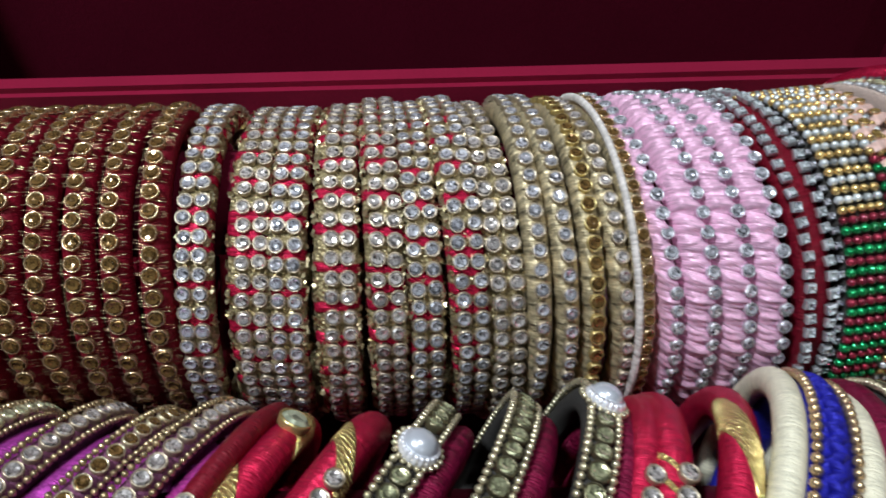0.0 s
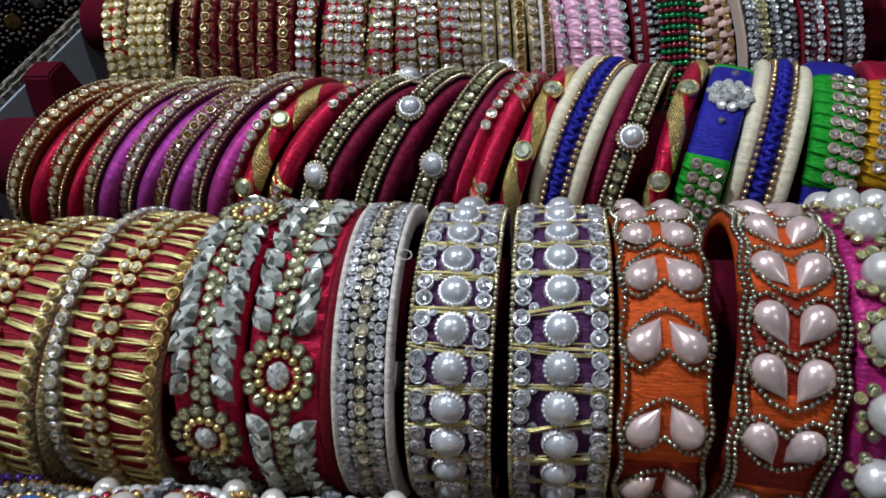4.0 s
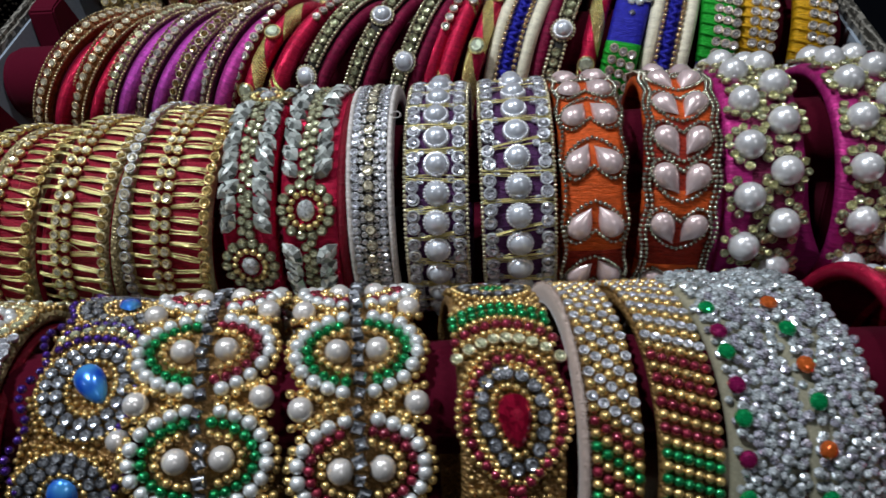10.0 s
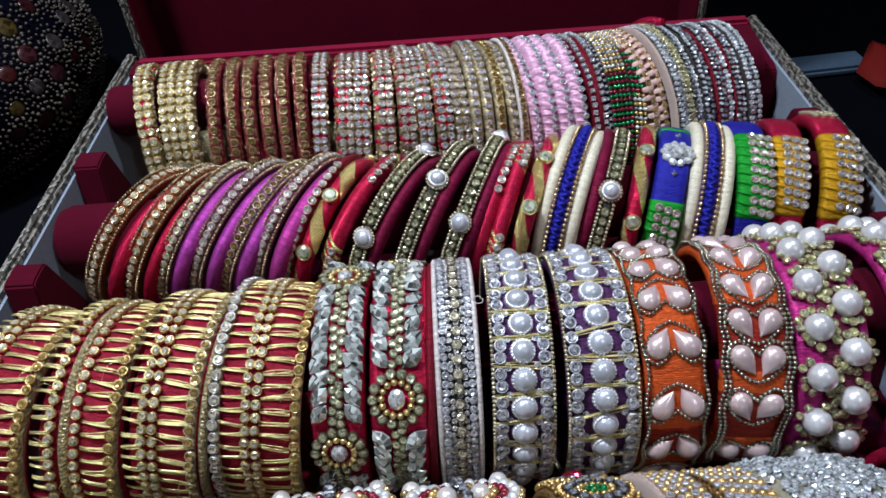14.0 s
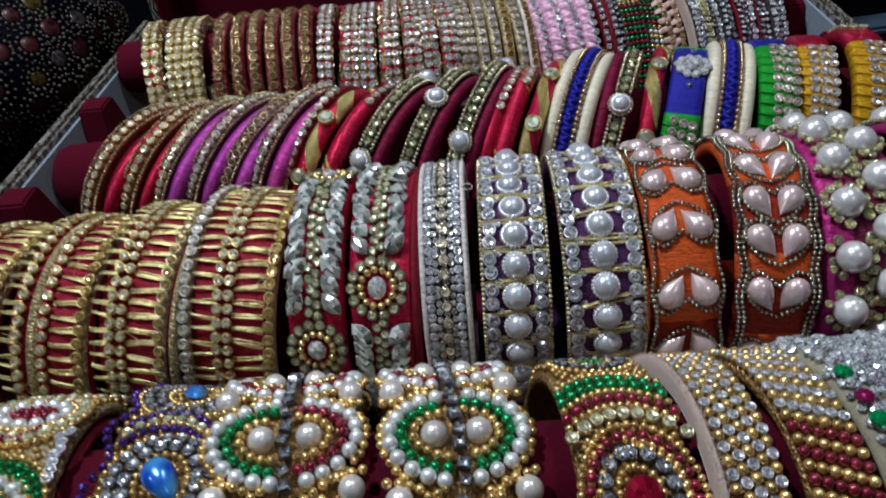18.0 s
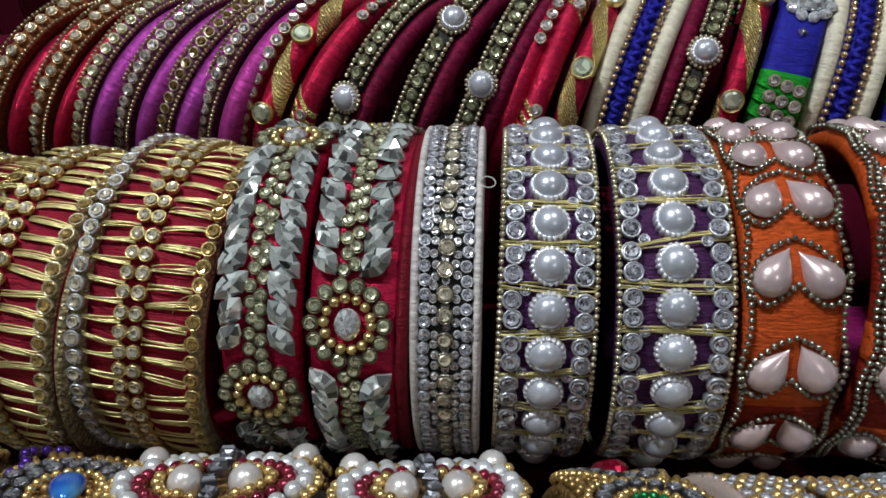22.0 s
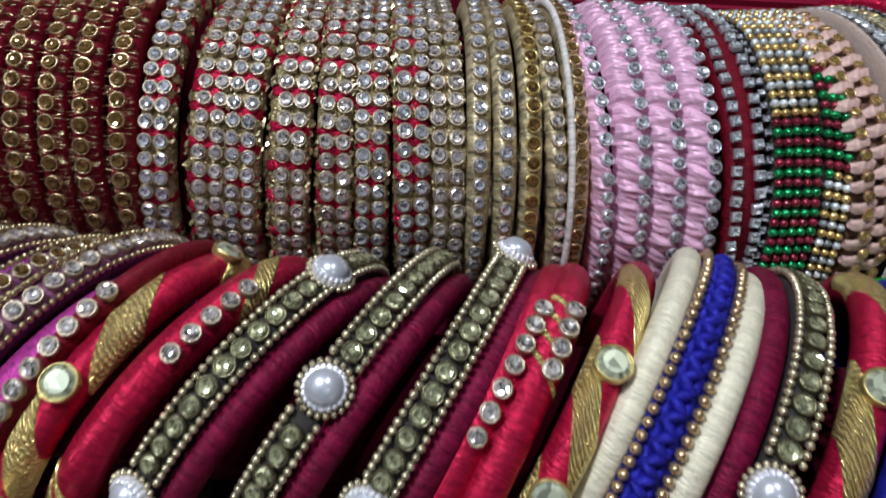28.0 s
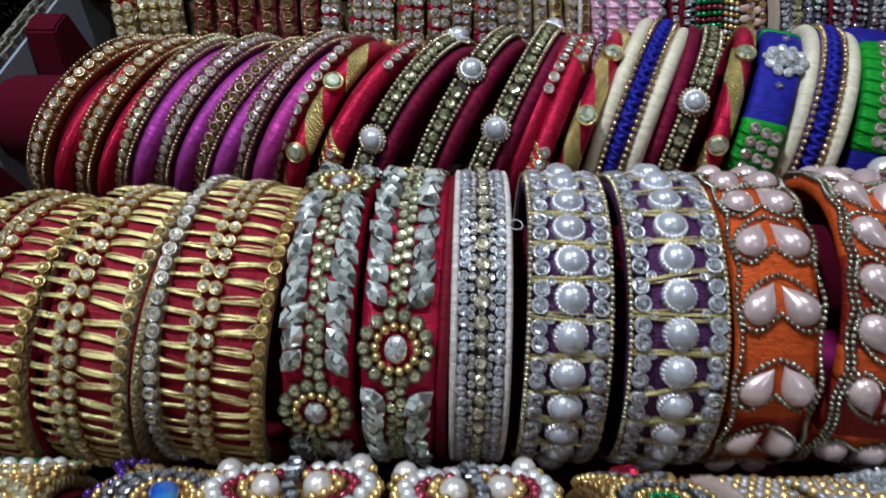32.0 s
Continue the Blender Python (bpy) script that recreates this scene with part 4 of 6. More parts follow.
crystal_band(1, 112.2, 0.0, 0.26, 14.4, "broad silver bangle with clear and olive stones and a beige edge", [(SILVER, SPARK), (SILVER, SMOKE), (BRASS, OLIVE), (BRASS, CHARTREUSE), (GUNMETAL, SMOKE), (SILVER, SPARK)], "left", 0.0035, 2.2)
crystal_band(1, 122.0, 0.0, 0.18, 6.0, "dark silver bangle of clear and smoky stones", [(GUNMETAL, SPARK), (GUNMETAL, SMOKE)], None, 0.002, 2.4)
crystal_band(1, 129.6, 0.0, 0.16, 8.0, "dark silver bangle with maroon thread between square stones", [(GUNMETAL, SPARK), (GUNMETAL, SMOKE), (SILVER, SPARK)], None, 0.0015, 2.3, DEEPRED)
crystal_band(1, 136.8, 0.0, 0.14, 5.4, "dark silver bangle with maroon thread between square stones", [(GUNMETAL, SMOKE), (GUNMETAL, SPARK)], None, 0.0015, 2.3, DEEPRED)
crystal_band(1, 143.0, 0.0, 0.15, 6.4, "silver bangle crusted with clear stones", [(SILVER, SPARK), (GUNMETAL, SMOKE), (SILVER, SPARK)], None, 0.002, 2.1)
b = Bangle(1, 121.6, 0.0, 0.30, "bangle", "plain red satin bangle behind the silver ones", 0.009)
b.tube("thread_ring", RED, 0, 5.6, 6.0, 0.0, arc=(-120, -12))

# ---- bangles of the second roller ----
def band_and_tube(x, lean, swing, gap, band_w, tube_w, label, tube_mat, base, setting, glass, bead, size=3.3, pitch=3.7, flip=1, colour_label=""):
    """A stone band with beaded edges, and a thread tube beside it, bound as one bangle."""
    b = Bangle(2, x, lean, swing, "bangle", label)
    bx, tx = -flip * gap / 2, flip * gap / 2
    b.tube("thread_tube", tube_mat, tx, tube_w, 6.4, -0.6, 2.0, colour_label)
    b.tube("band", base, bx, band_w - 1.2, 5.4, -0.6, 3.0)
    b.row("rhinestone", stone_mesh(setting, glass), bx, size, pitch, -0.45, random.random(), jitter=0.1)
    for s in (-1, 1):
        b.strand("bead_edge", bead, bx + s * (band_w / 2 - 0.5), 1.35, -0.35, "small round metal beads")
    return b


shifted(band_and_tube(-129.8, 0.31, -0.54, 8.4, 7.4, 6.0, "gold stone bangle with a red satin tube", RED, RUSTNET, COPPER, CHAMPAGNE, BEADBRONZE, 3.6, 4.0), -0.8, -0.9)
shifted(band_and_tube(-114.2, 0.36, -0.47, 7.2, 7.4, 5.4, "gold stone bangle with a red satin tube", RED, RUSTNET, COPPER, CHAMPAGNE, BEADBRONZE, 3.6, 4.0), -0.6, -0.6)
band_and_tube(-102.0, 0.36, -0.47, 5.9, 6.0, 7.0, "purple silk bangle with a line of olive stones", PURPLE, GAUZE, BRASS, OLIVE, BEADBRONZE, 3.2)
band_and_tube(-88.9, 0.34, -0.54, 6.6, 6.4, 6.4, "purple silk bangle with a line of clear stones", PURPLE, GAUZE, ROSEGOLD, CLEAR, BEADBRONZE, 3.4)
shifted(band_and_tube(-76.9, 0.34, -0.54, 5.9, 6.0, 7.4, "purple silk bangle with a line of amber stones", PURPLE, GAUZE, BRASS, AMBER, BEADBRONZE, 3.2), -0.7, -0.8)
shifted(band_and_tube(-64.6, 0.28, -0.54, 7.4, 6.4, 7.2, "magenta silk bangle with a line of clear stones", MAGENTA, GAUZE, ROSEGOLD, CLEAR, BEADBRONZE, 3.4), -0.6, 0.6)


def patches(b, name, mat, x, w, spans, lift=-0.3, twist=0.0, label=""):
    """Cloth wound over a tube between angles (degrees), slanting by twist."""
    for d0, d1 in spans:
        prof = oval(x * MM, (w + 0.25) * MM, b.R + (lift + 0.12) * MM, 6.6 * MM, 2.0, 16)
        me = sweep(name, prof, mat, 140, (d0, d1))
        if twist:
            for v in me.vertices:
                a = math.atan2(-v.co.y, v.co.z)
                r = math.hypot(v.co.y, v.co.z)
                a += radians(twist) * (v.co.x / MM - x) / w
                v.co.y, v.co.z = -r * math.sin(a), r * math.cos(a)
        part(name, me, b.ob, label)


def mirror(b, x, v, size=5.6, lift=-0.4):
    b.pieces("mirror_stone", mirror_mesh(GOLD, PALEGREEN), [(x, v, lift, size, random.uniform(0, 40))], "round faceted mirror stone")


def deg_mm(d, row=2):
    return radians(d) * ROWS_AT[row][2] / MM


b = Bangle(2, -53.2, 0.27, -0.48, "bangle", "red satin bangle with gold patches, mirror stones and a stone line")
b.tube("thread_tube", RED, 2.2, 7.0, 6.6, -0.3)
b.tube("thread_tube", DEEPRED, -3.4, 4.6, 5.6, -0.7)
patches(b, "gold_patch", PATCH, 2.2, 7.0, [(-14, 8), (31, 50), (84, 104), (-70, -50)], -0.3, 22, "gold brocade patch")
b.row("rhinestone", stone_mesh(ROSEGOLD, CLEAR), -3.4, 3.5, 4.0, -0.5, 0.2, skip=lambda i, v: v < deg_mm(-12))
for d in (20, 61, -48):
    mirror(b, 2.0, deg_mm(d), 6.4, -0.1)

b = Bangle(2, -41.0, 0.27, -0.58, "bangle", "plump red satin bangle with a short line of clear stones")
b.tube("thread_tube", RED, 0, 7.6, 7.4, -0.1)
patches(b, "gold_wrap", PATCH, 0, 7.6, [(57, 60), (63, 66), (69, 72), (75, 78)], -0.05, 10, "gold thread binding")
patches(b, "gold_wrap", PATCH, 0, 7.6, [(-36, -24)], -0.05, 24, "gold brocade patch")
b.row("rhinestone", stone_mesh(ROSEGOLD, CLEAR), 1.2, 3.5, 4.2, -0.1, 0.2, skip=lambda i, v: not (deg_mm(-26) < v < deg_mm(12) or deg_mm(58) < v < deg_mm(95)))


def olive_band(x, lean, swing, pearls, label, gap=6.4, flip=1):
    """Maroon thread tube beside a band of olive stones edged with antique beads, with pearls set in it."""
    b = Bangle(2, x, lean, swing, "bangle", label)
    bx, tx = -flip * gap / 2, flip * gap / 2
    b.tube("thread_tube", MAROON, bx + flip * 5.4, 5.3, 5.8, -0.7)
    b.tube("band", GREYBASE, bx, 4.8, 5.4, -0.5, 3.0)
    marks = [deg_mm(d) for d in pearls]
    clear = lambda v, g: all(abs(v - m) > g for m in marks)
    b.row("rhinestone", stone_mesh(BRONZE, DEEPOLIVE), bx, 3.7, 3.75, -0.35, 0.3, skip=lambda i, v: not clear(v, 5.0))
    step = 1.55
    for s in (-1, 1):
        spots = [(bx + s * 2.5, i * step) for i in range(-46, 66) if clear(i * step, 4.2)]
        b.beads("bead_edge", BRASS, spots, 1.5, "antique brass bead edge", -0.1)
    for m in marks:
        kept = b.pieces("pearl", dome_mesh(PEARL, "pearl", rim=DOT), [(bx, m, 0.1, 7.5, 0)], "white cabochon pearl")
        ring = b.beads("bead_ring", BRASS, curve_spots(ellipse(bx, m, 4.2, 4.2, n=40), 1.25), 1.15, "ring of antique beads", 0.1)
        if kept:
            nest(ring, kept[0])
    return b


shifted(olive_band(-26.2, 0.25, -0.59, (-28, 58), "maroon silk bangle with olive stones and white pearls"), -1.3, 0.0)
shifted(olive_band(-7.1, 0.26, -0.50, (19, 118), "maroon silk bangle with olive stones and white pearls"), -1.3, 1.6)
shifted(olive_band(10.8, 0.26, -0.40, (-41, 54), "maroon silk bangle with olive stones and white pearls"), 0.1, 1.8)

b = Bangle(2, 16.2, 0.17, -0.40, "bangle", "red satin bangle with a line of clear stones")
b.tube("thread_tube", RED, 0, 6.4, 6.8, -0.2)
b.row("rhinestone", stone_mesh(ROSEGOLD, CLEAR), 0.8, 3.4, 4.0, -0.1, 0.2, skip=lambda i, v: not deg_mm(-14) < v < deg_mm(34))
b = Bangle(2, 22.5, 0.19, -0.34, "bangle", "red satin bangle with gold binding and clear stones")
b.tube("thread_tube", RED, 0, 7.0, 7.0, -0.1)
patches(b, "gold_wrap", PATCH, 0, 7.0, [(-14, -12), (-7, -5), (0, 2), (7, 9), (62, 65), (68, 71), (74, 77)], -0.05, 10, "gold thread binding")
b.row("rhinestone", stone_mesh(ROSEGOLD, CLEAR), 1.2, 3.5, 4.0, 0.0, 0.2, skip=lambda i, v: not (deg_mm(-16) < v < deg_mm(14) or deg_mm(60) < v < deg_mm(84)))


def mirror_tube(x, lean, swing, marks, spans, label):
    b = Bangle(2, x, lean, swing, "bangle", label)
    b.tube("thread_tube", RED, 0, 6.8, 7.0, -0.2)
    patches(b, "gold_patch", PATCH, 0, 6.8, spans, -0.2, 30, "gold brocade patch")
    for d in marks:
        mirror(b, 0.3, deg_mm(d), 6.3, -0.1)
    return b


shifted(mirror_tube(32.1, 0.14, -0.39, (9, 46, 93), [(15, 34), (54, 78), (-30, -10)], "red satin bangle with gold patches and mirror stones"), 0.8, 1.2)


def braid(b, mat, x, w, lift=0.2, pitch=10.5):
    """Three strands plaited over the ring."""
    for k in range(3):
        ph = 2 * math.pi * k / 3
        n = max(8, round(2 * math.pi * b.R / MM / pitch))
        wave = lambda a, ph=ph, n=n: (math.sin(n * a + ph) * w * 0.29 * MM, (math.cos(2 * (n * a + ph)) * 0.95) * MM)
        b.tube("braid_strand", mat, x, w * 0.54, 2.4, lift, 2.0, "", 420, None, wave)


def cream_braid(x, lean, swing, label):
    b = Bangle(2, x, lean, swing, "bangle", label)
    b.tube("core_ring", BLUE, 0, 8.0, 5.0, -1.2, 3.0)
    for s in (-1, 1):
        b.tube("cream_tube", CREAM, s * 5.9, 5.2, 5.8, -0.1, 2.0, "cream silk tube")
        b.strand("bead_edge", COPPER, s * 3.0, 2.0, -0.1, "round copper-gold beads", gap=1.08)
    braid(b, BLUE, 0, 4.6, 0.2)
    return b


shifted(cream_braid(45.0, 0.07, -0.42, "cream silk bangle with a royal blue braid and gold beads"), 1.8, 1.8)
shifted(olive_band(59.8, 0.14, -0.34, (37.5, 104), "maroon silk bangle with olive stones and white pearls", 5.2, -1), 1.0, 1.0)
shifted(mirror_tube(73.7, 0.04, -0.35, (12, 62), [(19, 42), (76, 96), (-38, -14)], "red satin bangle with gold patches and mirror stones"), 1.3, 0.8)


def studded(x, lean, swing, w, label, main, second, spans, studs, cols, grow=0.0, edge=None):
    """A broad flat thread bangle; spans of a second colour; rows of stones on it."""
    b = Bangle(2, x, lean, swing, "bangle", label, grow)
    b.tube("thread_ring", main, 0, w, 6.0, -0.6, 4.0)
    for d0, d1 in spans:
        prof = oval(0, (w + 0.3) * MM, b.R - 0.4 * MM, 6.2 * MM, 4.0, 18)
        part("thread_wrap", sweep("thread_wrap", prof, second, 160, (d0, d1)), b.ob)
    for d0, d1 in studs:
        n = max(1, round(deg_mm(d1 - d0) / 4.0))
        for k in range(n):
            v = deg_mm(d0) + deg_mm(d1 - d0) * (k + 0.5) / n
            for x1 in cols:
                b.pieces("rhinestone", stone_mesh(ROSEGOLD, CLEAR), [(x1 + random.uniform(-0.15, 0.15), v + 0.22 * x1 + random.uniform(-0.15, 0.15), -0.2, 3.4, random.uniform(0, 40))])
            cord = sweep("thread_cord", oval(0, (w + 0.5) * MM, b.R + 0.3 * MM, 7.0 * MM, 4.0, 18), second, 300, (b.deg(v + 1.5), b.deg(v + 2.6)))
            for q in cord.vertices:
                a = math.atan2(-q.co.y, q.co.z) + 0.22 * q.co.x / b.R
                r = math.hypot(q.co.y, q.co.z)
                q.co.y, q.co.z = -r * math.sin(a), r * math.cos(a)
            part("thread_cord", cord, b.ob)
    return b


b = studded(85.4, 0.06, -0.32, 12.6, "blue and green thread bangle with a crystal flower and studs", BLUE, GREEN, [(47, 104), (-22, -17), (-90, -50)], [(49, 102)], (-2.6, 0.8, 4.2))
fl = [(0.9, deg_mm(12), 0.2, 7.6, 0)]
heart = b.pieces("centre_crystal", gem_mesh(BRIGHTGLASS, "centre_crystal", lambda a: (0.5 * math.cos(a), 0.42 * math.sin(a)), high=0.3), fl, "large clear crystal")
for k in range(10):
    a = 2 * math.pi * k / 10
    for petal in b.pieces("petal_crystal", gem_mesh(BRIGHTGLASS, "petal_crystal", lambda q: (0.5 * math.cos(q), 0.40 * math.sin(q)), high=0.3), [(0.9 + 5.0 * math.cos(a), deg_mm(12) + 4.8 * math.sin(a), -0.3, 3.8, math.degrees(a))]):
        nest(petal, heart[0])
for d in (-7, 28):
    b.pieces("square_stone", square_mesh(SILVER, SMOKE), [(0.6, deg_mm(d), -0.4, 2.4, 45)])
cream_braid(101.5, 0.06, -0.28, "cream silk bangle with a royal blue braid and gold beads")
studded(118.8, 0.02, -0.17, 12.6, "green and blue thread bangle with rows of clear studs", BLUE, GREEN, [(-2, 62)], [(0, 60)], (-0.6, 2.6, 5.6))
studded(132.6, 0.0, -0.21, 12.0, "yellow thread bangle with red ends and rows of clear studs", RED, YELLOW, [(4, 62)], [(6, 56)], (-1.6, 1.8, 4.9))
b = studded(151.7, 0.03, -0.15, 13.0, "yellow thread bangle with red ends and rows of clear studs", RED, YELLOW, [(6, 66)], [(8, 62)], (-0.6, 2.6, 5.6), 0.001)
for x1 in (-3.5, 0, 3.5):
    for d in (-30, -24, -18, -36, -42):
        b.pieces("rhinestone", stone_mesh(BRASS, OLIVE), [(x1, deg_mm(d), -0.3, 3.2, 0)])

# ---- bangles of the third roller ----
def wire_mesh(w, mat, n=9, thick=0.34, broad=1.0, kind=0, strands=6):
    """A flat bundle of fine wires that lies over a band w wide (mm)."""
    key = ("wire", round(w, 1), mat.name, broad, kind)
    if key not in CACHE:
        rng = random.Random(kind * 7 + int(w * 10))
        v, f = [], []
        for q in range(strands):
            o = len(v)
            fan = (q - (strands - 1) / 2) / strands * 2
            drift, rise, bow = rng.uniform(-0.9, 0.9), rng.uniform(0.0, thick), rng.uniform(-0.35, 0.35)
            for i in range(n):
                t = i / (n - 1) * 2 - 1
                x, z = t * w / 2, 0.50 - 0.5 * abs(t) ** 4 + rise
                y = broad * (fan * (0.66 + 0.16 * t) + drift * 0.35 * t + bow * (1 - t * t))
                for k in range(4):
                    a = 2 * math.pi * k / 4 + q
                    v.append((x, y + 0.17 * math.cos(a) + rng.uniform(-0.05, 0.05), z + 0.15 * math.sin(a) + rng.uniform(-0.06, 0.06)))
            for i in range(n - 1):
                f += [(o + i * 4 + k, o + i * 4 + 4 + k, o + i * 4 + 4 + (k + 1) % 4, o + i * 4 + (k + 1) % 4) for k in range(4)]
        for q in range(strands - 1):
            o = q * n * 4
            f.append((o, o + 1, o + n * 4 + 1, o + n * 4))
            e = o + (n - 1) * 4
            f.append((e, e + 1, e + n * 4 + 1, e + n * 4))
        CACHE[key] = build("gold_wire", v, f, [mat], smooth=True)
    return CACHE[key]


def wires(b, name, w, mat, n, thick, broad, spots, strands=6):
    for kind in range(3):
        b.pieces(name, wire_mesh(w, mat, n, thick, broad, kind, strands), spots[kind::3])


def wired(x, lean, swing, w, label, lines, spans, chains, cords=()):
    """Red band bound with gold wire between its lines of stones, with stone chains and gauze cords along it. Places across are in mm from its middle."""
    b = Bangle(3, x, lean, swing, "bangle", label)
    b.tube("thread_ring", CRIMSON, 0.2, w - 2.0, 6.0, -1.0, 3.0)
    for cx, cw in cords:
        b.tube("gold_cord", FOIL, cx, cw, 4.4, 0.1, 2.0, "crinkled gold gauze cord")
    n = 60
    p = 2 * math.pi * b.R / MM / n
    for x0, x1, broad in spans:
        spots = [((x0 + x1) / 2, (i - n // 2 + 0.5 + random.uniform(-0.13, 0.13)) * p, -0.9, 1.0, random.uniform(-8, 8)) for i in range(n)]
        wires(b, "gold_wire", round(x1 - x0 + 1.0), ZARI, 8, 0.4, broad, spots, 6)
    for lx in lines:
        b.row("rhinestone", stone_mesh(GOLD, CHAMPAGNE), lx, 3.1, p, -0.1, 0.0, jitter=0.18)
    for cx, cup, glass in chains:
        b.tube("chain_cord", FOIL, cx, 2.6, 4.0, -0.3, 2.0)
        b.row("rhinestone", stone_mesh(cup, glass), cx, 3.3, 3.7, 0.0, random.random(), jitter=0.3)
    for k in range(9):
        fibre(b, random.uniform(-w / 2, w / 2 - 3), random.uniform(-22, 55), random.uniform(4, 9), random.uniform(-60, 100))
    return b


def fibre(b, x, v, reach, turn):
    """A stray end of gold thread that curls away from the binding."""
    verts, faces = [], []
    n, k = 18, 4
    for i in range(n):
        q = i / (n - 1)
        c = Vector((reach * q, 0.22 * reach * math.sin(2.6 * q), 0.30 * reach * math.sin(math.pi * q * 0.85)))
        for j in range(k):
            a = 2 * math.pi * j / k
            verts.append((c.x, c.y + 0.10 * math.cos(a), c.z + 0.10 * math.sin(a)))
    for i in range(n - 1):
        faces += [(i * k + j, i * k + (j + 1) % k, (i + 1) * k + (j + 1) % k, (i + 1) * k + j) for j in range(k)]
    part("loose_thread", build("loose_thread", verts, faces, [ZARI], smooth=True), b.ob, "stray gold thread end").matrix_basis = b.at(x, v, 0.2, 1.0, turn)


WIRED = "red thread bangle bound with gold wire and lines of champagne stones"
shifted(wired(-143.6, 0.10, -0.14, 25.0, WIRED, (-6.4, -3.4), ((-11.6, -7.4, 0.8), (-1.6, 8.4, 1.05)), ((10.6, GOLD, HONEY),)), -3.5, -6.5)
shifted(wired(-115.4, 0.10, -0.10, 27.4, "red wire-bound bangle with two stone lines beside a gold cord", (-7.4, 0.0), ((-13.0, -8.4, 0.8), (1.8, 9.2, 1.05)), ((10.9, GOLD, HONEY),), ((-3.8, 3.6),)), -3.2, -6.0)
shifted(wired(-88.0, 0.10, -0.10, 26.0, WIRED, (-6.4, -3.4), ((-12.4, -7.4, 0.8), (-1.6, 7.0, 1.05)), ((8.0, BRASS, HONEY),), ((11.2, 2.6),)), -2.8, -4.2)
shifted(wired(-60.8, 0.09, -0.08, 27.6, WIRED, (-2.6, 0.4), ((-10.4, -3.8, 0.8), (2.0, 9.8, 1.05)), ((-11.9, SILVER, CHAMPAGNE), (12.0, GOLD, HONEY))), -2.0, -2.2)


def mm3(d):
    return deg_mm(d, 3)


def flower(b, x, v, stone=BRIGHTGLASS, ring=7.1):
    centre = b.pieces("flower_centre", gem_mesh(stone, "flower_centre", lambda a: (0.40 * math.cos(a), 0.5 * math.sin(a)), high=0.3), [(x, v, 0.0, 6.4, 0)], "oval clear crystal")
    bead_ring = b.beads("bead_ring", GOLD, curve_spots(ellipse(x, v, 4.6, 5.0, n=40), 2.2), 2.2, "ring of gold beads", 0.4)
    petals = []
    for k in range(14):
        a = 2 * math.pi * k / 14
        petals += b.pieces("petal_stone", stone_mesh(BRONZE, OLIVE), [(x + ring * math.cos(a), v + (ring + 0.4) * math.sin(a), -0.2, 3.3, random.uniform(0, 40))])
    for piece in [bead_ring] + petals if centre else []:
        nest(piece, centre[0])


def leafy(x, lean, swing, w, marks, label, piping, leaf_from):
    """Pairs of leaf-shaped crystals along a line of round stones, with flowers."""
    b = Bangle(3, x, lean, swing, "bangle", label)
    b.tube("thread_ring", RED, 0, w, 5.6, -0.7, 3.2)
    if piping:
        b.tube("piping", DEEPRED, w / 2 - 0.6, 3.0, 4.4, 0.2, 2.0, "red silk piping")
    c = -1.2 if piping else 0
    vm = [mm3(d) for d in marks]
    free = lambda v: all(abs(v - m) > 9.0 for m in vm)
    for off, q in ((-0.9, 0.0), (1.1, 0.5)):
        b.row("rhinestone", stone_mesh(BRONZE, OLIVE), c + off, 2.9, 3.1, -0.3, q, skip=lambda i, v: not free(v), jitter=0.4)
    n = round(2 * math.pi * b.R / MM / 5.0)
    p = 2 * math.pi * b.R / MM / n
    for side in (-1, 1):
        spots = [(c + side * 5.0 + random.uniform(-0.3, 0.3), (i - n // 2) * p, 0.1, 8.2 + random.uniform(-0.8, 0.5), side * (leaf_from + random.uniform(-8, 8)), random.uniform(-24, 24)) for i in range(n) if free((i - n // 2) * p)]
        b.pieces("leaf_crystal", leaf_mesh(LEAFGLASS), spots)
    for m in vm:
        flower(b, c, m)


leafy(-36.6, 0.04, -0.03, 16.4, (-22, 74), "red bangle with leaf-shaped crystals and flower clusters", False, 42)
leafy(-17.6, 0.03, -0.03, 19.0, (-48, 49), "red bangle with leaf-shaped crystals and a gold flower", True, 134)
b = Bangle(3, -0.5, 0.02, 0.0, "bangle", "silver bangle of clear and olive stones with white cord edges", 0.0005)
b.tube("core_ring", GREYBASE, 0, 10.6, 5.0, -0.8, 3.4)
for s in (-1, 1):
    b.tube("white_cord", WHITE, s * 5.9, 1.9, 5.6, 0.4, 2.4, "white cotton cord")
    b.row("cut_stone", stone_mesh(SILVER, ICE, 8), s * 4.0, 2.5, 2.6, -0.3, 0.0, jitter=0.2, near=(-45, 100))
    b.row("small_stone", stone_mesh(SILVER, CLEAR, 8), s * 2.1, 1.7, 2.2, -0.4, 0.3, jitter=0.3, near=(-45, 100))
b.row("cut_stone", stone_mesh(ANTIQUE, CHAMPAGNE), 0, 3.5, 4.3, -0.3, 0.0, jitter=0.2)
b.row("small_stone", stone_mesh(SILVER, CLEAR, 8), 0, 1.6, 4.3, -0.4, 0.5, jitter=0.3)


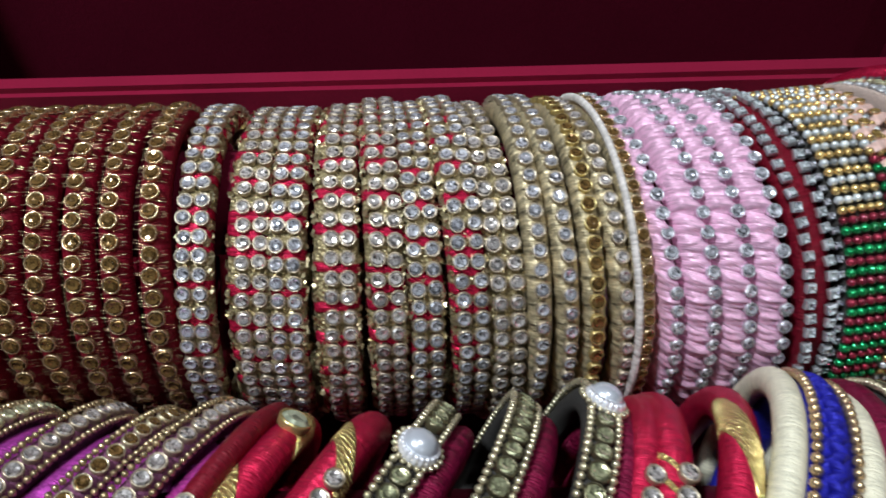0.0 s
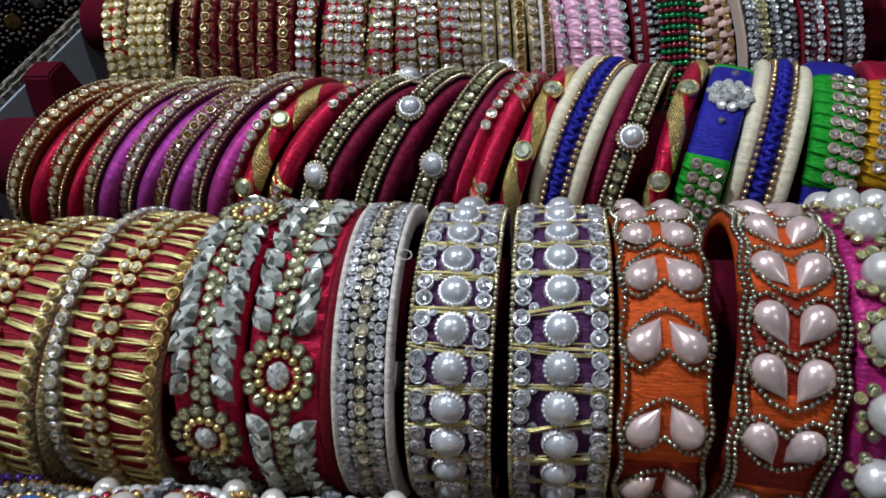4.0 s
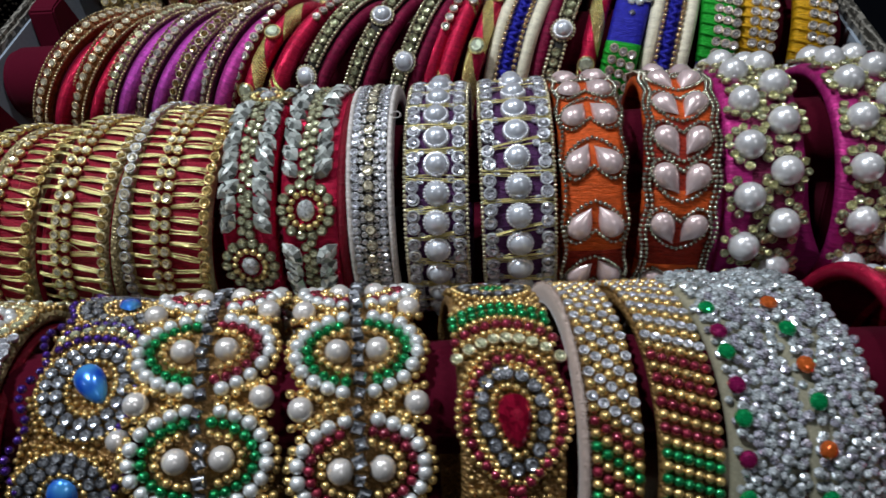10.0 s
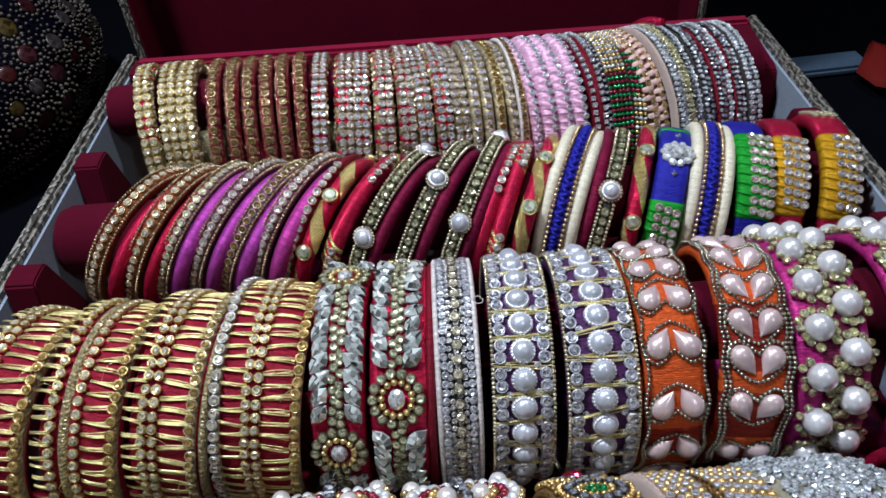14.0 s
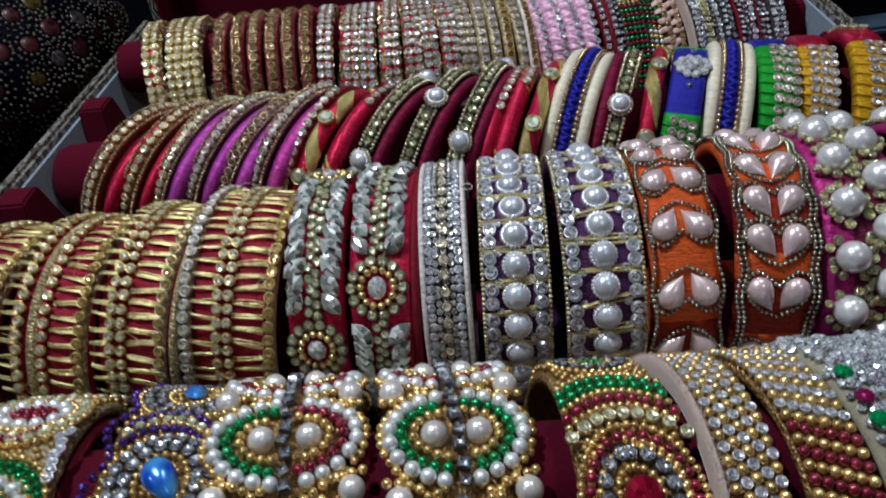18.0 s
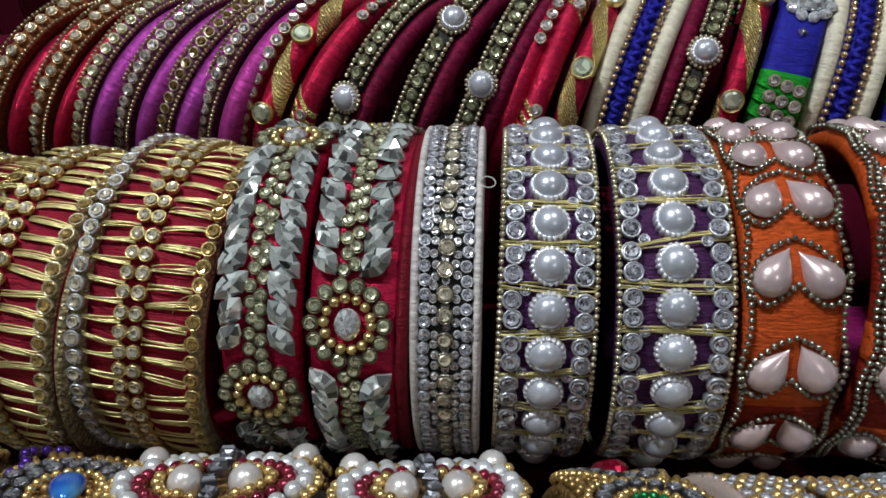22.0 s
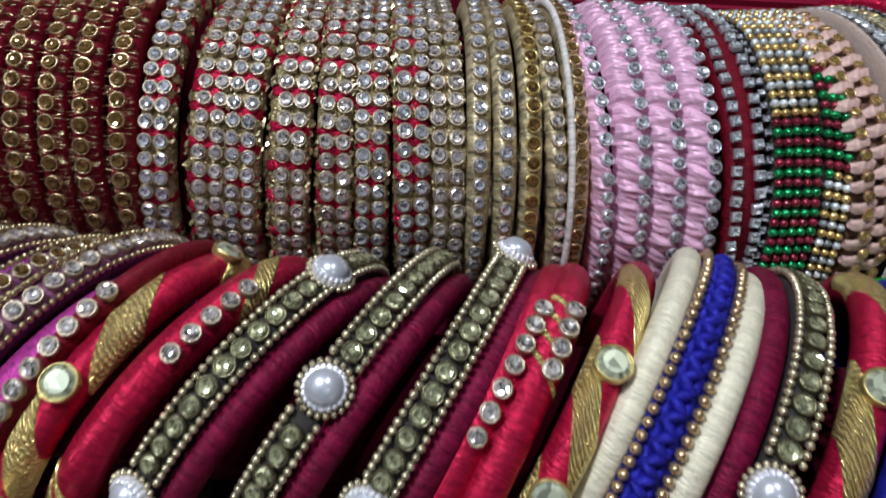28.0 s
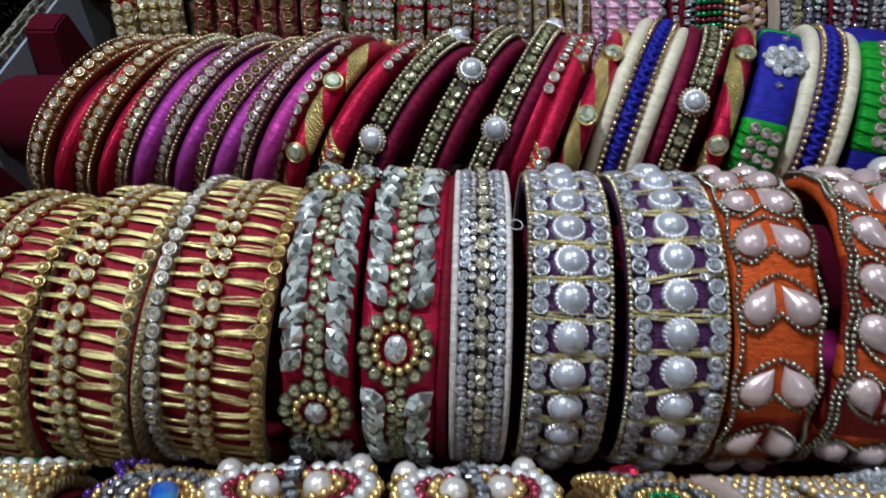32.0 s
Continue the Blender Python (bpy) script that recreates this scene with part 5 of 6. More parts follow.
def thread_loop(b, x, v, size):
    """A loose end of thread that stands out from a bangle in a loop."""
    verts, faces = [], []
    n, k = 26, 5
    for i in range(n):
        a = 5.6 * i / (n - 1)
        c = Vector((size * (1 - math.cos(a)) * (1 + 0.1 * a), size * math.sin(a) * 1.3, 0.1 * i / n))
        r = 0.13
        for j in range(k):
            q = 2 * math.pi * j / k
            verts.append((c.x - r * math.cos(q) * math.cos(a), c.y + r * math.cos(q) * math.sin(a), c.z + r * math.sin(q)))
    for i in range(n - 1):
        faces += [(i * k + j, i * k + (j + 1) % k, (i + 1) * k + (j + 1) % k, (i + 1) * k + j) for j in range(k)]
    part("loose_thread", build("loose_thread", verts, faces, [WHITE], smooth=True), b.ob, "loose white thread end").matrix_basis = b.at(x, v, 0.6, 1.0)


thread_loop(b, 6.0, mm3(5), 1.1)


def pearl_line(x, lean, swing, w, label, turn, start):
    """A line of large pearls with paired small stones and gold wire between, edged with beads."""
    b = Bangle(3, x, lean, swing, "bangle", label)
    b.tube("thread_ring", VIOLET, 0, w - 0.8, 5.6, -0.9, 3.6)
    n = 28
    p = 2 * math.pi * b.R / MM / n
    b.pieces("pearl", dome_mesh(PEARL, "pearl", rim=DOT), [(random.uniform(-0.2, 0.2), (i - 14 + start) * p, -0.5, 7.8, random.uniform(0, 20)) for i in range(n)])
    for s in (-1, 1):
        spots = []
        for i in range(n):
            for q in (0.0, 0.44):
                spots.append((s * (w / 2 - 3.0) + random.uniform(-0.2, 0.2), (i - 14 + start - 0.22 + q) * p, -0.5, 3.9, random.uniform(0, 40)))
        b.pieces("rhinestone", stone_mesh(SILVER, ICE), spots)
        b.pieces("small_stone", stone_mesh(SILVER, ICE, 8), [(s * (w / 2 - 5.3), (i - 14 + start + 0.5 + random.uniform(-0.08, 0.08)) * p, -0.5, 2.3, random.uniform(0, 40)) for i in range(n)])
        b.strand("bead_edge", BRASS, s * (w / 2 - 0.7), 1.3, -0.4, "antique bead edge")
    wires(b, "gold_wire", w - 1.6, ZARI, 10, 0.5, 1.5, [(0, (i - 14 + start + 0.5) * p, -0.6, 1.0, turn + random.uniform(-9, 9)) for i in range(n)], 7)


pearl_line(18.6, 0.02, -0.02, 19.2, "maroon bangle with white pearls, small clear stones and gold wire", 0, 0.43)
pearl_line(41.9, 0.0, 0.0, 22.0, "maroon bangle with white pearls, small clear stones and gold wire", 3, 0.32)


def hearts(x, lean, swing, w, label, base, second, marks, up, size, edges):
    """Pairs of teardrop pearls on silk at angles marks, each pair outlined with antique beads, and bead strands that wave along the edges."""
    b = Bangle(3, x, lean, swing, "bangle", label)
    b.tube("thread_ring", base, 0, w, 5.0, -0.6, 3.4)
    for d in second:
        prof = oval(0, (w + 0.2) * MM, b.R - 0.5 * MM, 5.2 * MM, 3.4, 16)
        part("thread_wrap", sweep("thread_wrap", prof, ORANGE if base is RUST else RUST, 140, d), b.ob)
    spots, arcs = [], []
    sign = 1 if up else -1
    crown = [(-0.84, 0.22), (-0.66, -0.18), (-0.34, -0.47), (0.0, -0.60), (0.34, -0.47), (0.66, -0.18), (0.84, 0.22)]
    hem = [(-0.84, 0.22), (-0.74, 0.52), (-0.48, 0.62), (-0.20, 0.42), (0.0, 0.22), (0.20, 0.42), (0.48, 0.62), (0.74, 0.52), (0.84, 0.22)]
    for d in marks:
        v = mm3(d)
        for s in (-1, 1):
            spots.append((s * size * 0.36, v + random.uniform(-0.3, 0.3), -0.3, size, s * 33 + random.uniform(-7, 7) if up else 180 - s * 31 + random.uniform(-7, 7)))
        for path in (crown, hem):
            arcs += curve_spots([(q[0] * size, v + sign * q[1] * size) for q in path], 1.42)
    b.pieces("teardrop_pearl", drop_mesh(ROSEPEARL), spots, "rose-white teardrop pearl")
    b.beads("bead_outline", ANTIQUE, arcs, 1.38, "antique brass beads", -0.1)
    middles = [mm3(d) for d in marks]
    for s in (-1, 1):
        for off in edges:
            b.strand("bead_edge", ANTIQUE, lambda v, s=s, off=off: s * (w / 2 - 0.5 - off + 0.6 * math.cos(math.pi * min(1.0, min(abs(v - m) for m in middles) / 8.0))), 1.38, -0.1, "antique brass beads")


hearts(63.2, 0.0, 0.0, 18.4, "orange silk bangle with paired teardrop pearls and brass beads", ORANGE, ((74, 92),), (-44, -26.6, -10.3, 8.7, 31.8, 60.0, 86.0, 112.0), True, 10.3, (0.0,))
hearts(87.4, 0.03, -0.08, 20.6, "rust orange bangle with heart pairs of teardrop pearls", RUST, ((-60, 16), (48, 60), (84, 96)), (-48, -31, -12.6, 7.2, 26.0, 43.5, 65.0, 95.0), False, 10.2, (0.0, 1.4))


def pearl_clusters(x, lean, swing, w, label, first):
    """Two staggered lines of large pearls, each ringed with small olive stones, on hot pink satin."""
    b = Bangle(3, x, lean, swing, "bangle", label, 0.0012)
    b.tube("satin_ring", HOTPINK, 0, w, 5.0, -0.8, 3.2)
    n = 17
    p = 2 * math.pi * b.R / MM / n
    pearls, small = [], []
    for i in range(n):
        for s, q in ((-1, 0.0), (1, 0.5)):
            cx, cv = s * 4.8, first + (i - n // 2 + q) * p
            pearls.append((cx, cv, 0.6, 8.4, random.uniform(0, 90)))
            for k in range(13):
                a = 2 * math.pi * (k + 0.3 * s) / 13 + 0.3
                if random.random() < 0.16:
                    continue
                small.append((cx + random.uniform(-0.5, 0.5) + 5.5 * math.cos(a) * (1 if k % 2 else 0.95), cv + random.uniform(-0.5, 0.5) + 5.5 * math.sin(a), random.uniform(-0.4, 0.4), random.uniform(2.2, 2.9), random.uniform(0, 40), random.uniform(-22, 22)))
    b.tube("net_band", NET, 1.2, w - 5.6, 4.8, -0.6, 3.2, "dark maroon net over the satin")
    b.pieces("pearl", ball_mesh(ROUNDPEARL, "pearl", 18, 12), pearls, "large round white pearl")
    b.pieces("rhinestone", stone_mesh(OLIVEBRASS, CHARTREUSE), small[::2])
    b.pieces("rhinestone", stone_mesh(OLIVEBRASS, DEEPOLIVE), small[1::2])


pearl_clusters(110.0, 0.02, -0.05, 22.0, "hot pink satin bangle with large white pearls and olive stones", deg_mm(9.4, 3))
pearl_clusters(140.5, 0.02, -0.04, 22.5, "hot pink satin bangle with large white pearls and olive stones", deg_mm(-0.5, 3))

# ---- bangles of the front roller ----
def mm4(d):
    return deg_mm(d, 4)


def ground(b, w, size=1.75, mat=None, bare=None):
    """Small gold beads that fill the ground of a beaded band."""
    spots = []
    for k in range(-26, 46):
        for i in range(int(w / size)):
            if random.random() < 0.4:
                continue
            if bare and bare(-w / 2 + size * (i + 0.5), k * size * 0.95):
                continue
            spots.append((-w / 2 + size * (i + 0.5) + (k % 2) * size / 2 + random.uniform(-0.3, 0.3), k * size * 0.95 + random.uniform(-0.3, 0.3)))
    b.beads("ground_bead_work", mat or GROUNDGOLD, spots, size, "ground of small gold beads", -0.95, 6, 4)


def ovals(x, lean, swing, label, tones, first, step, wide):
    """Beaded ovals with pearl pairs, joined by knots of gold beads between side pearls, with a line of stones down the middle."""
    b = Bangle(4, x, lean, swing, "bangle", label)
    b.tube("core_ring", AMBERCLOTH, 0, 23.0 * wide, 4.0, -1.6, 3.4)
    p = mm4(step)
    white, gold, centre, side = [], [], [], []
    coloured = {"green": [], "maroon": []}
    for i in range(-4, 5):
        v = first + i * p
        left, right = tones.get(i, ("green", "maroon"))
        white += [(q[0] + random.uniform(-0.15, 0.15), q[1] + random.uniform(-0.15, 0.15), random.uniform(-0.4, 0.1), 3.3 * random.uniform(0.95, 1.05), 0) for q in curve_spots(ellipse(0, v, 13.6 * wide, 10.6, 8, 368, 60), 3.5) if abs(q[0]) > 1.8]
        for half, tone in ((90, left), (-90, right)):
            coloured[tone] += curve_spots(ellipse(0, v, 11.1 * wide, 8.1, half + 14, half + 166, 40), 2.6)
        gold += [(q[0], q[1], 0.0) for q in curve_spots(ellipse(-1.0, v, 7.6 * wide, 5.6, 100, 260, 30), 2.15) + curve_spots(ellipse(1.0, v, 7.6 * wide, 5.6, -80, 80, 30), 2.15)]
        centre += [(-4.5 * wide, v, -0.5, 5.7, 0), (4.5 * wide, v, -0.5, 5.7, 0)]
        for s in (-1, 1):
            rim = [(s * 15.4 * wide * math.cos(radians(q)), v + 12.4 * math.sin(radians(q))) for q in range(-52, 53, 4)]
            gold += [(q[0], q[1], -0.9) for q in curve_spots(rim, 2.2)]
            side.append((s * 12.4 * wide, v + p / 2, 0.0, 5.5, 0))
            for turn in (-1, 1):
                gold += [(q[0], q[1], -0.3) for q in curve_spots([(s * 14.4 * wide, v + p / 2 - turn * 3.7), (s * 9.0, v + p / 2 - turn * 2.4), (s * 5.6, v + p / 2 + turn * 0.2), (s * 3.0, v + p / 2 + turn * 2.2)], 2.1)]
    b.pieces("pearl_bead", ball_mesh(SEEDPEARL, "pearl_bead", 12, 8), white)
    for tone, mat in (("green", B_GREEN), ("maroon", B_MAROON)):
        b.beads(tone + "_bead_strand", mat, [(q[0] + random.uniform(-0.12, 0.12), q[1] + random.uniform(-0.12, 0.12)) for q in coloured[tone]], 2.6, "metallic " + tone + " beads", -0.3, 10, 6)
    places = [b.at(q[0] + random.uniform(-0.2, 0.2), q[1] + random.uniform(-0.2, 0.2), q[2] + random.uniform(-0.3, 0.2), 2.15 * random.uniform(0.92, 1.08)) for q in gold]
    part("gold_bead_strand", joined("gold_bead_strand", ball_mesh(B_GOLD, "bead", 9, 6), places), b.ob, "gold beads", "stuff")
    b.pieces("pearl", ball_mesh(CREAMPEARL, "pearl", 18, 12), centre + side, "cream pearl")
    count = round(2 * math.pi * b.R / MM / 3.5)
    b.pieces("grey_stone", square_mesh(GUNMETAL, SMOKE), [(random.uniform(-0.5, 0.5), (i - count // 2 + random.uniform(-0.12, 0.12)) * 3.5, random.uniform(0.2, 0.9), random.uniform(3.1, 4.1), random.uniform(-28, 28), random.uniform(-16, 16)) for i in range(count)])


TWO = {"g": ("green", "green"), "m": ("maroon", "maroon"), "x": ("green", "maroon")}
ovals(-30.8, 0.13, 0.12, "broad bangle of pearl-edged beaded ovals in green and maroon", {-1: TWO["m"], 0: TWO["x"], 1: TWO["g"], 2: TWO["m"]}, mm4(-2.5), 40.2, 1.08)
ovals(4.6, 0.13, 0.12, "broad bangle of pearl-edged beaded ovals in green and maroon", {-1: TWO["m"], 0: TWO["g"], 1: TWO["m"], 2: TWO["g"]}, mm4(-0.4), 42.4, 1.0)


def drop_outline(cx, cv, rx, rv, n=60):
    """A drop with its blunt point down the front of the ring, leaning a little to one side."""
    out = []
    for i in range(n + 1):
        a = 2 * math.pi * i / n
        y = -math.cos(a)
        out.append((cx + rx * math.sin(a) * (0.86 - 0.24 * y) * 1.12 + 0.10 * rv * y, cv + rv * y))
    return out


def drops(x, lean, swing, w, label, glass, marks, rings, name, smooth):
    """Large drop-shaped stones inside rings of beads and small stones."""
    b = Bangle(4, x, lean, swing, "bangle", label)
    b.tube("core_ring", AMBERCLOTH, 0, w - 2, 4.4, -1.2, 3.4)
    ground(b, w - 2.5)
    tone = {}
    for v, size, spin, *aside in marks:
        off = aside[0] if aside else 0.0
        b.pieces(name, gem_mesh(glass, name, lambda a: (0.40 * math.cos(a) * (0.75 + 0.25 * math.sin(a)), 0.5 * math.sin(a)), high=0.22, smooth=smooth), [(off, v, -0.1, size, spin)], "large drop-shaped glass stone")
        for mt, rx, rv, bead in rings:
            tone.setdefault((mt.name, bead), (mt, bead, []))[2].extend(curve_spots(drop_outline(off, v, rx, rv) if not smooth else ellipse(off, v + 0.08 * rv, rx, rv, n=60), bead * 1.04))
    for mt, bead, spots in tone.values():
        if mt in (SMOKE, OLIVE, ICE):
            b.pieces("cut_stone", stone_mesh(GUNMETAL, mt, 8), [(q[0], q[1], -0.3, bead, 0) for q in spots])
        else:
            b.beads("bead_ring", mt, spots, bead, "", -0.2, 9, 6)
    return b


b = drops(37.2, 0.13, 0.09, 24.6, "broad bangle with ruby drops inside rings of maroon and gold beads", RUBY, [(mm4(26.6), 11.6, 4), (mm4(-70), 11.0, 0), (mm4(118), 11.0, 180)],
          [(B_GOLD, 4.2, 7.3, 1.8), (SMOKE, 6.6, 10.2, 3.3), (B_GOLD, 9.0, 12.9, 1.8)], "ruby_drop", False)
for mt, vv, bead in ((OLIVE, -1.9, 2.9), (B_GOLD, -4.2, 1.7), (B_MAROON, -6.3, 2.5), (B_GOLD, -8.5, 1.7), (B_GREEN, -10.6, 2.4), (B_GREEN, -13.0, 2.4), (B_GOLD, -15.1, 1.7)):
    spots = [(xx, vv + 0.04 * xx * xx) for xx in [-11.4 + i * bead * 0.98 for i in range(int(22.8 / bead / 0.98) + 1)]]
    if mt is OLIVE:
        b.pieces("cut_stone", stone_mesh(BRASS, OLIVE, 8), [(q[0], q[1], 0.0, bead, 0) for q in spots])
    else:
        b.beads("bead_line", mt, spots, bead, "", 0.1, 9, 6)
b.pieces("cut_stone", stone_mesh(GUNMETAL, SMOKE, 8), [(q[0], q[1], -0.2, 2.9, 0) for q in curve_spots(ellipse(0, -25, 7.2, 5.6, n=40), 3.0)])
b.beads("gold_bead_ring", B_GOLD, curve_spots(ellipse(0, -25, 4.6, 3.2, n=40), 1.7) + curve_spots(ellipse(0, -25, 9.6, 7.8, n=40), 1.7), 1.6, "", -0.1, 8, 5)
b.beads("green_bead_ring", B_GREEN, curve_spots(ellipse(0, -25, 2.4, 1.6, n=30), 1.5), 1.5, "", -0.1, 8, 5)
for mt, amp, bead in ((B_MAROON, 10.2, 2.5), (B_GOLD, 12.0, 1.7), (B_GOLD, 8.4, 1.7), (B_MAROON, 6.2, 2.3)):
    strand = []
    for s in (-1, 1):
        upper = [(s * amp * math.sqrt(max(0.0, 1 - ((17 - vv) / (amp * 1.36)) ** 2)), vv) for vv in [17 - amp * 1.36 * math.cos(q * math.pi / 60) for q in range(31)]]
        lower = [(s * amp * math.cos(math.pi * (vv - 17) / 30.0), vv) for vv in [17.5 + 0.5 * q for q in range(96)]]
        strand += curve_spots((upper if amp > 7 else []) + [q for q in lower if amp > 7 or q[1] > 31], bead * 1.04)
    b.beads("crossing_bead_strand", mt, strand, bead, "", 0.0, 9, 6)
b.pieces("cut_stone", stone_mesh(GUNMETAL, SMOKE, 8), [(q[0], q[1], -0.2, 2.8, 0) for r in (2.0, 4.6) for q in curve_spots(ellipse(0, 49, r, r * 1.5, n=40), 2.9)])

b = drops(-60.6, 0.16, -0.02, 26.0, "broad bangle with sapphire stones, grey stone rings and violet beads", SAPPHIRE, [(mm4(9), 10.6, 40, 2.0), (mm4(50), 10.8, 0), (mm4(-36), 9.0, 20), (mm4(94), 9.0, 0)],
          [(B_GOLD, 5.2, 6.4, 1.7), (SMOKE, 7.2, 8.4, 3.0), (SMOKE, 9.9, 10.6, 2.8), (B_GOLD, 11.6, 11.6, 1.6)], "sapphire_drop", True)
for s in (-1, 1):
    b.strand("violet_bead_strand", B_VIOLET, lambda v, s=s: s * (11.4 - 1.6 * math.cos(v * 0.43 - 0.7)), 2.1, -0.2)
b.beads("violet_bead_strand", B_VIOLET, [q for vv in (-7.5, -12.5) for q in curve_spots(ellipse(0, vv + 11, 10.4, 10.5, 215, 325, 24), 2.15)], 2.1, "", -0.2, 9, 6)
b.pieces("cut_stone", stone_mesh(BRONZE, OLIVE, 8), [(q[0], q[1], -0.3, 2.7, 0) for q in curve_spots(ellipse(0, 1.0, 10.6, 10.5, 215, 325, 24), 2.8)])
b.beads("gold_bead_strand", B_GOLD, [q for vv in (-9.2, -14.6) for q in curve_spots(ellipse(0, vv + 11, 10.8, 10.5, 215, 325, 24), 1.7)], 1.65, "", -0.2, 9, 6)
b.pieces("pearl", ball_mesh(CREAMPEARL, "pearl", 18, 12), [(10.5, mm4(28), -0.2, 5.2, 0), (10.5, mm4(70), -0.2, 5.2, 0)])

b = Bangle(4, -94.0, 0.12, 0.05, "bangle", "broad bangle of pearl-ringed medallions with green and olive stones")
b.tube("core_ring", FOIL, 0, 25.0, 4.2, -1.0, 3.4)
ground(b, 24.0)
white, gold, olive, green, red = [], [], [], [], []
for i in range(-3, 5):
    v = mm4(-25.5) + i * mm4(40.5)
    white += [(q[0], q[1], -0.2, 3.3, 0) for q in curve_spots(ellipse(0, v, 7.4, 4.9, n=40), 3.5)]
    gold += curve_spots(ellipse(0, v, 9.4, 6.9, n=40), 1.9) + curve_spots(ellipse(0, v, 12.4, 11.4, n=50), 1.9)
    if i % 2:
        green += curve_spots(ellipse(0, v, 11.2, 9.2, 183, 357, 36), 2.3) + curve_spots(ellipse(0, v, 9.6, 7.4, 188, 352, 36), 2.3) + curve_spots(ellipse(0, v, 4.2, 1.9, n=30), 2.0)
        olive += [(q[0], q[1], -0.4, 3.1, 0) for q in curve_spots(ellipse(0, v + 1.5, 11.6, 9.6, 10, 170, 30), 3.2)]
    else:
        red += curve_spots(ellipse(0, v, 4.4, 2.0, n=30), 2.0) + [(-1.6, v), (0.4, v + 0.1), (2.2, v)]
        red += curve_spots(ellipse(-1.0, v + 1.0, 7.0, 8.6, 40, 140, 30), 2.0)
        olive += [(q[0], q[1], -0.4, 3.2, 0) for q in curve_spots(ellipse(0, v, 11.2, 9.4, n=40), 3.3)]
b.pieces("flank_stone", stone_mesh(SILVER, ICE, 8), [(11.0 + random.uniform(-1.2, 1.0), vv, -0.3, 2.7, 0) for vv in (-8, -6.5, -4.6, -2.8, -1.5, 0.5, 2.2, 4.0)])
b.pieces("pearl_bead", ball_mesh(SEEDPEARL, "pearl_bead", 12, 8), white)
b.pieces("cut_stone", stone_mesh(BRASS, OLIVE, 8), olive)
b.beads("gold_bead_strand", B_GOLD, gold, 1.9, "", -0.3, 8, 5)
b.beads("green_bead_strand", B_GREEN, green, 2.1, "", 0.1, 9, 6)
b.beads("red_bead_strand", B_MAROON, red, 2.1, "", -0.1, 9, 6)
b.tube("inner_band", DEEPRED, 4.0, 20.0, 1.2, -5.2, 3.0, "red inner band")
b = Bangle(4, -123.0, 0.12, 0.0, "bangle", "broad bangle of pearl-ringed medallions with olive stones")
b.tube("core_ring", FOIL, 0, 22.0, 4.2, -1.0, 3.4)
for s in range(-3, 4):
    b.row("cut_stone", stone_mesh(BRASS, OLIVE if s % 2 else CHAMPAGNE, 8), s * 3.0, 2.9, 3.0, -0.4, (s % 2) * 0.5, jitter=0.2, near=(-50, 60))


def diagonal(x, lean, swing, w, label, plan, slope, edge):
    """Slanting lines of round beads; plan(v) gives the two bead kinds of a stretch."""
    b = Bangle(4, x, lean, swing, "bangle", label)
    b.tube("core_ring", AMBERCLOTH, 0, w - 1.4, 4.4, -1.2, 3.4)
    kinds = {}
    step = 2.6
    for k in range(-26, 40):
        for i in range(int((w - (1.5 if edge else 0.4)) / 2.2)):
            xx = -w / 2 + (2.4 if edge else 1.3) + i * 2.2
            v = k * step + slope * xx
            kinds.setdefault(plan(k, xx), []).append((xx, v))
    for key, spots in kinds.items():
        mt = {"gold": B_GOLD, "maroon": B_MAROON, "green": B_GREEN}.get(key)
        if mt:
            b.beads(key + "_bead_strand", mt, spots, 2.4, "", -0.4, 9, 6)
        else:
            b.pieces("cut_stone", stone_mesh(SILVER, ICE, 8), [(q[0], q[1], -0.5, 2.4, random.uniform(0, 40)) for q in spots])
    if edge:
        b.tube("felt_edge", FELT, -w / 2 + 0.2, 1.7, 5.6, 0.4, 2.4, "beige fabric edge")
        fuzz(b, -w / 2 + 0.2, 0.5, 2200)


def plan_a(k, x):
    if k < 7:
        return "gold" if k % 2 else "stone"
    return "gold" if k % 2 else ("maroon", "green")[(k // 2) % 2]


def plan_b(k, x):
    if k < 2:
        return "gold" if k % 2 else "stone"
    if k < 10:
        return "gold" if k % 2 else "maroon"
    return "gold" if k % 2 else "green"


diagonal(58.2, 0.13, 0.09, 14.0, "bangle of slanting gold, maroon and green bead lines, beige edge", plan_a, 0.80, True)
diagonal(73.6, 0.13, 0.10, 14.4, "bangle of slanting gold, maroon and green bead lines", plan_b, 0.35, False)


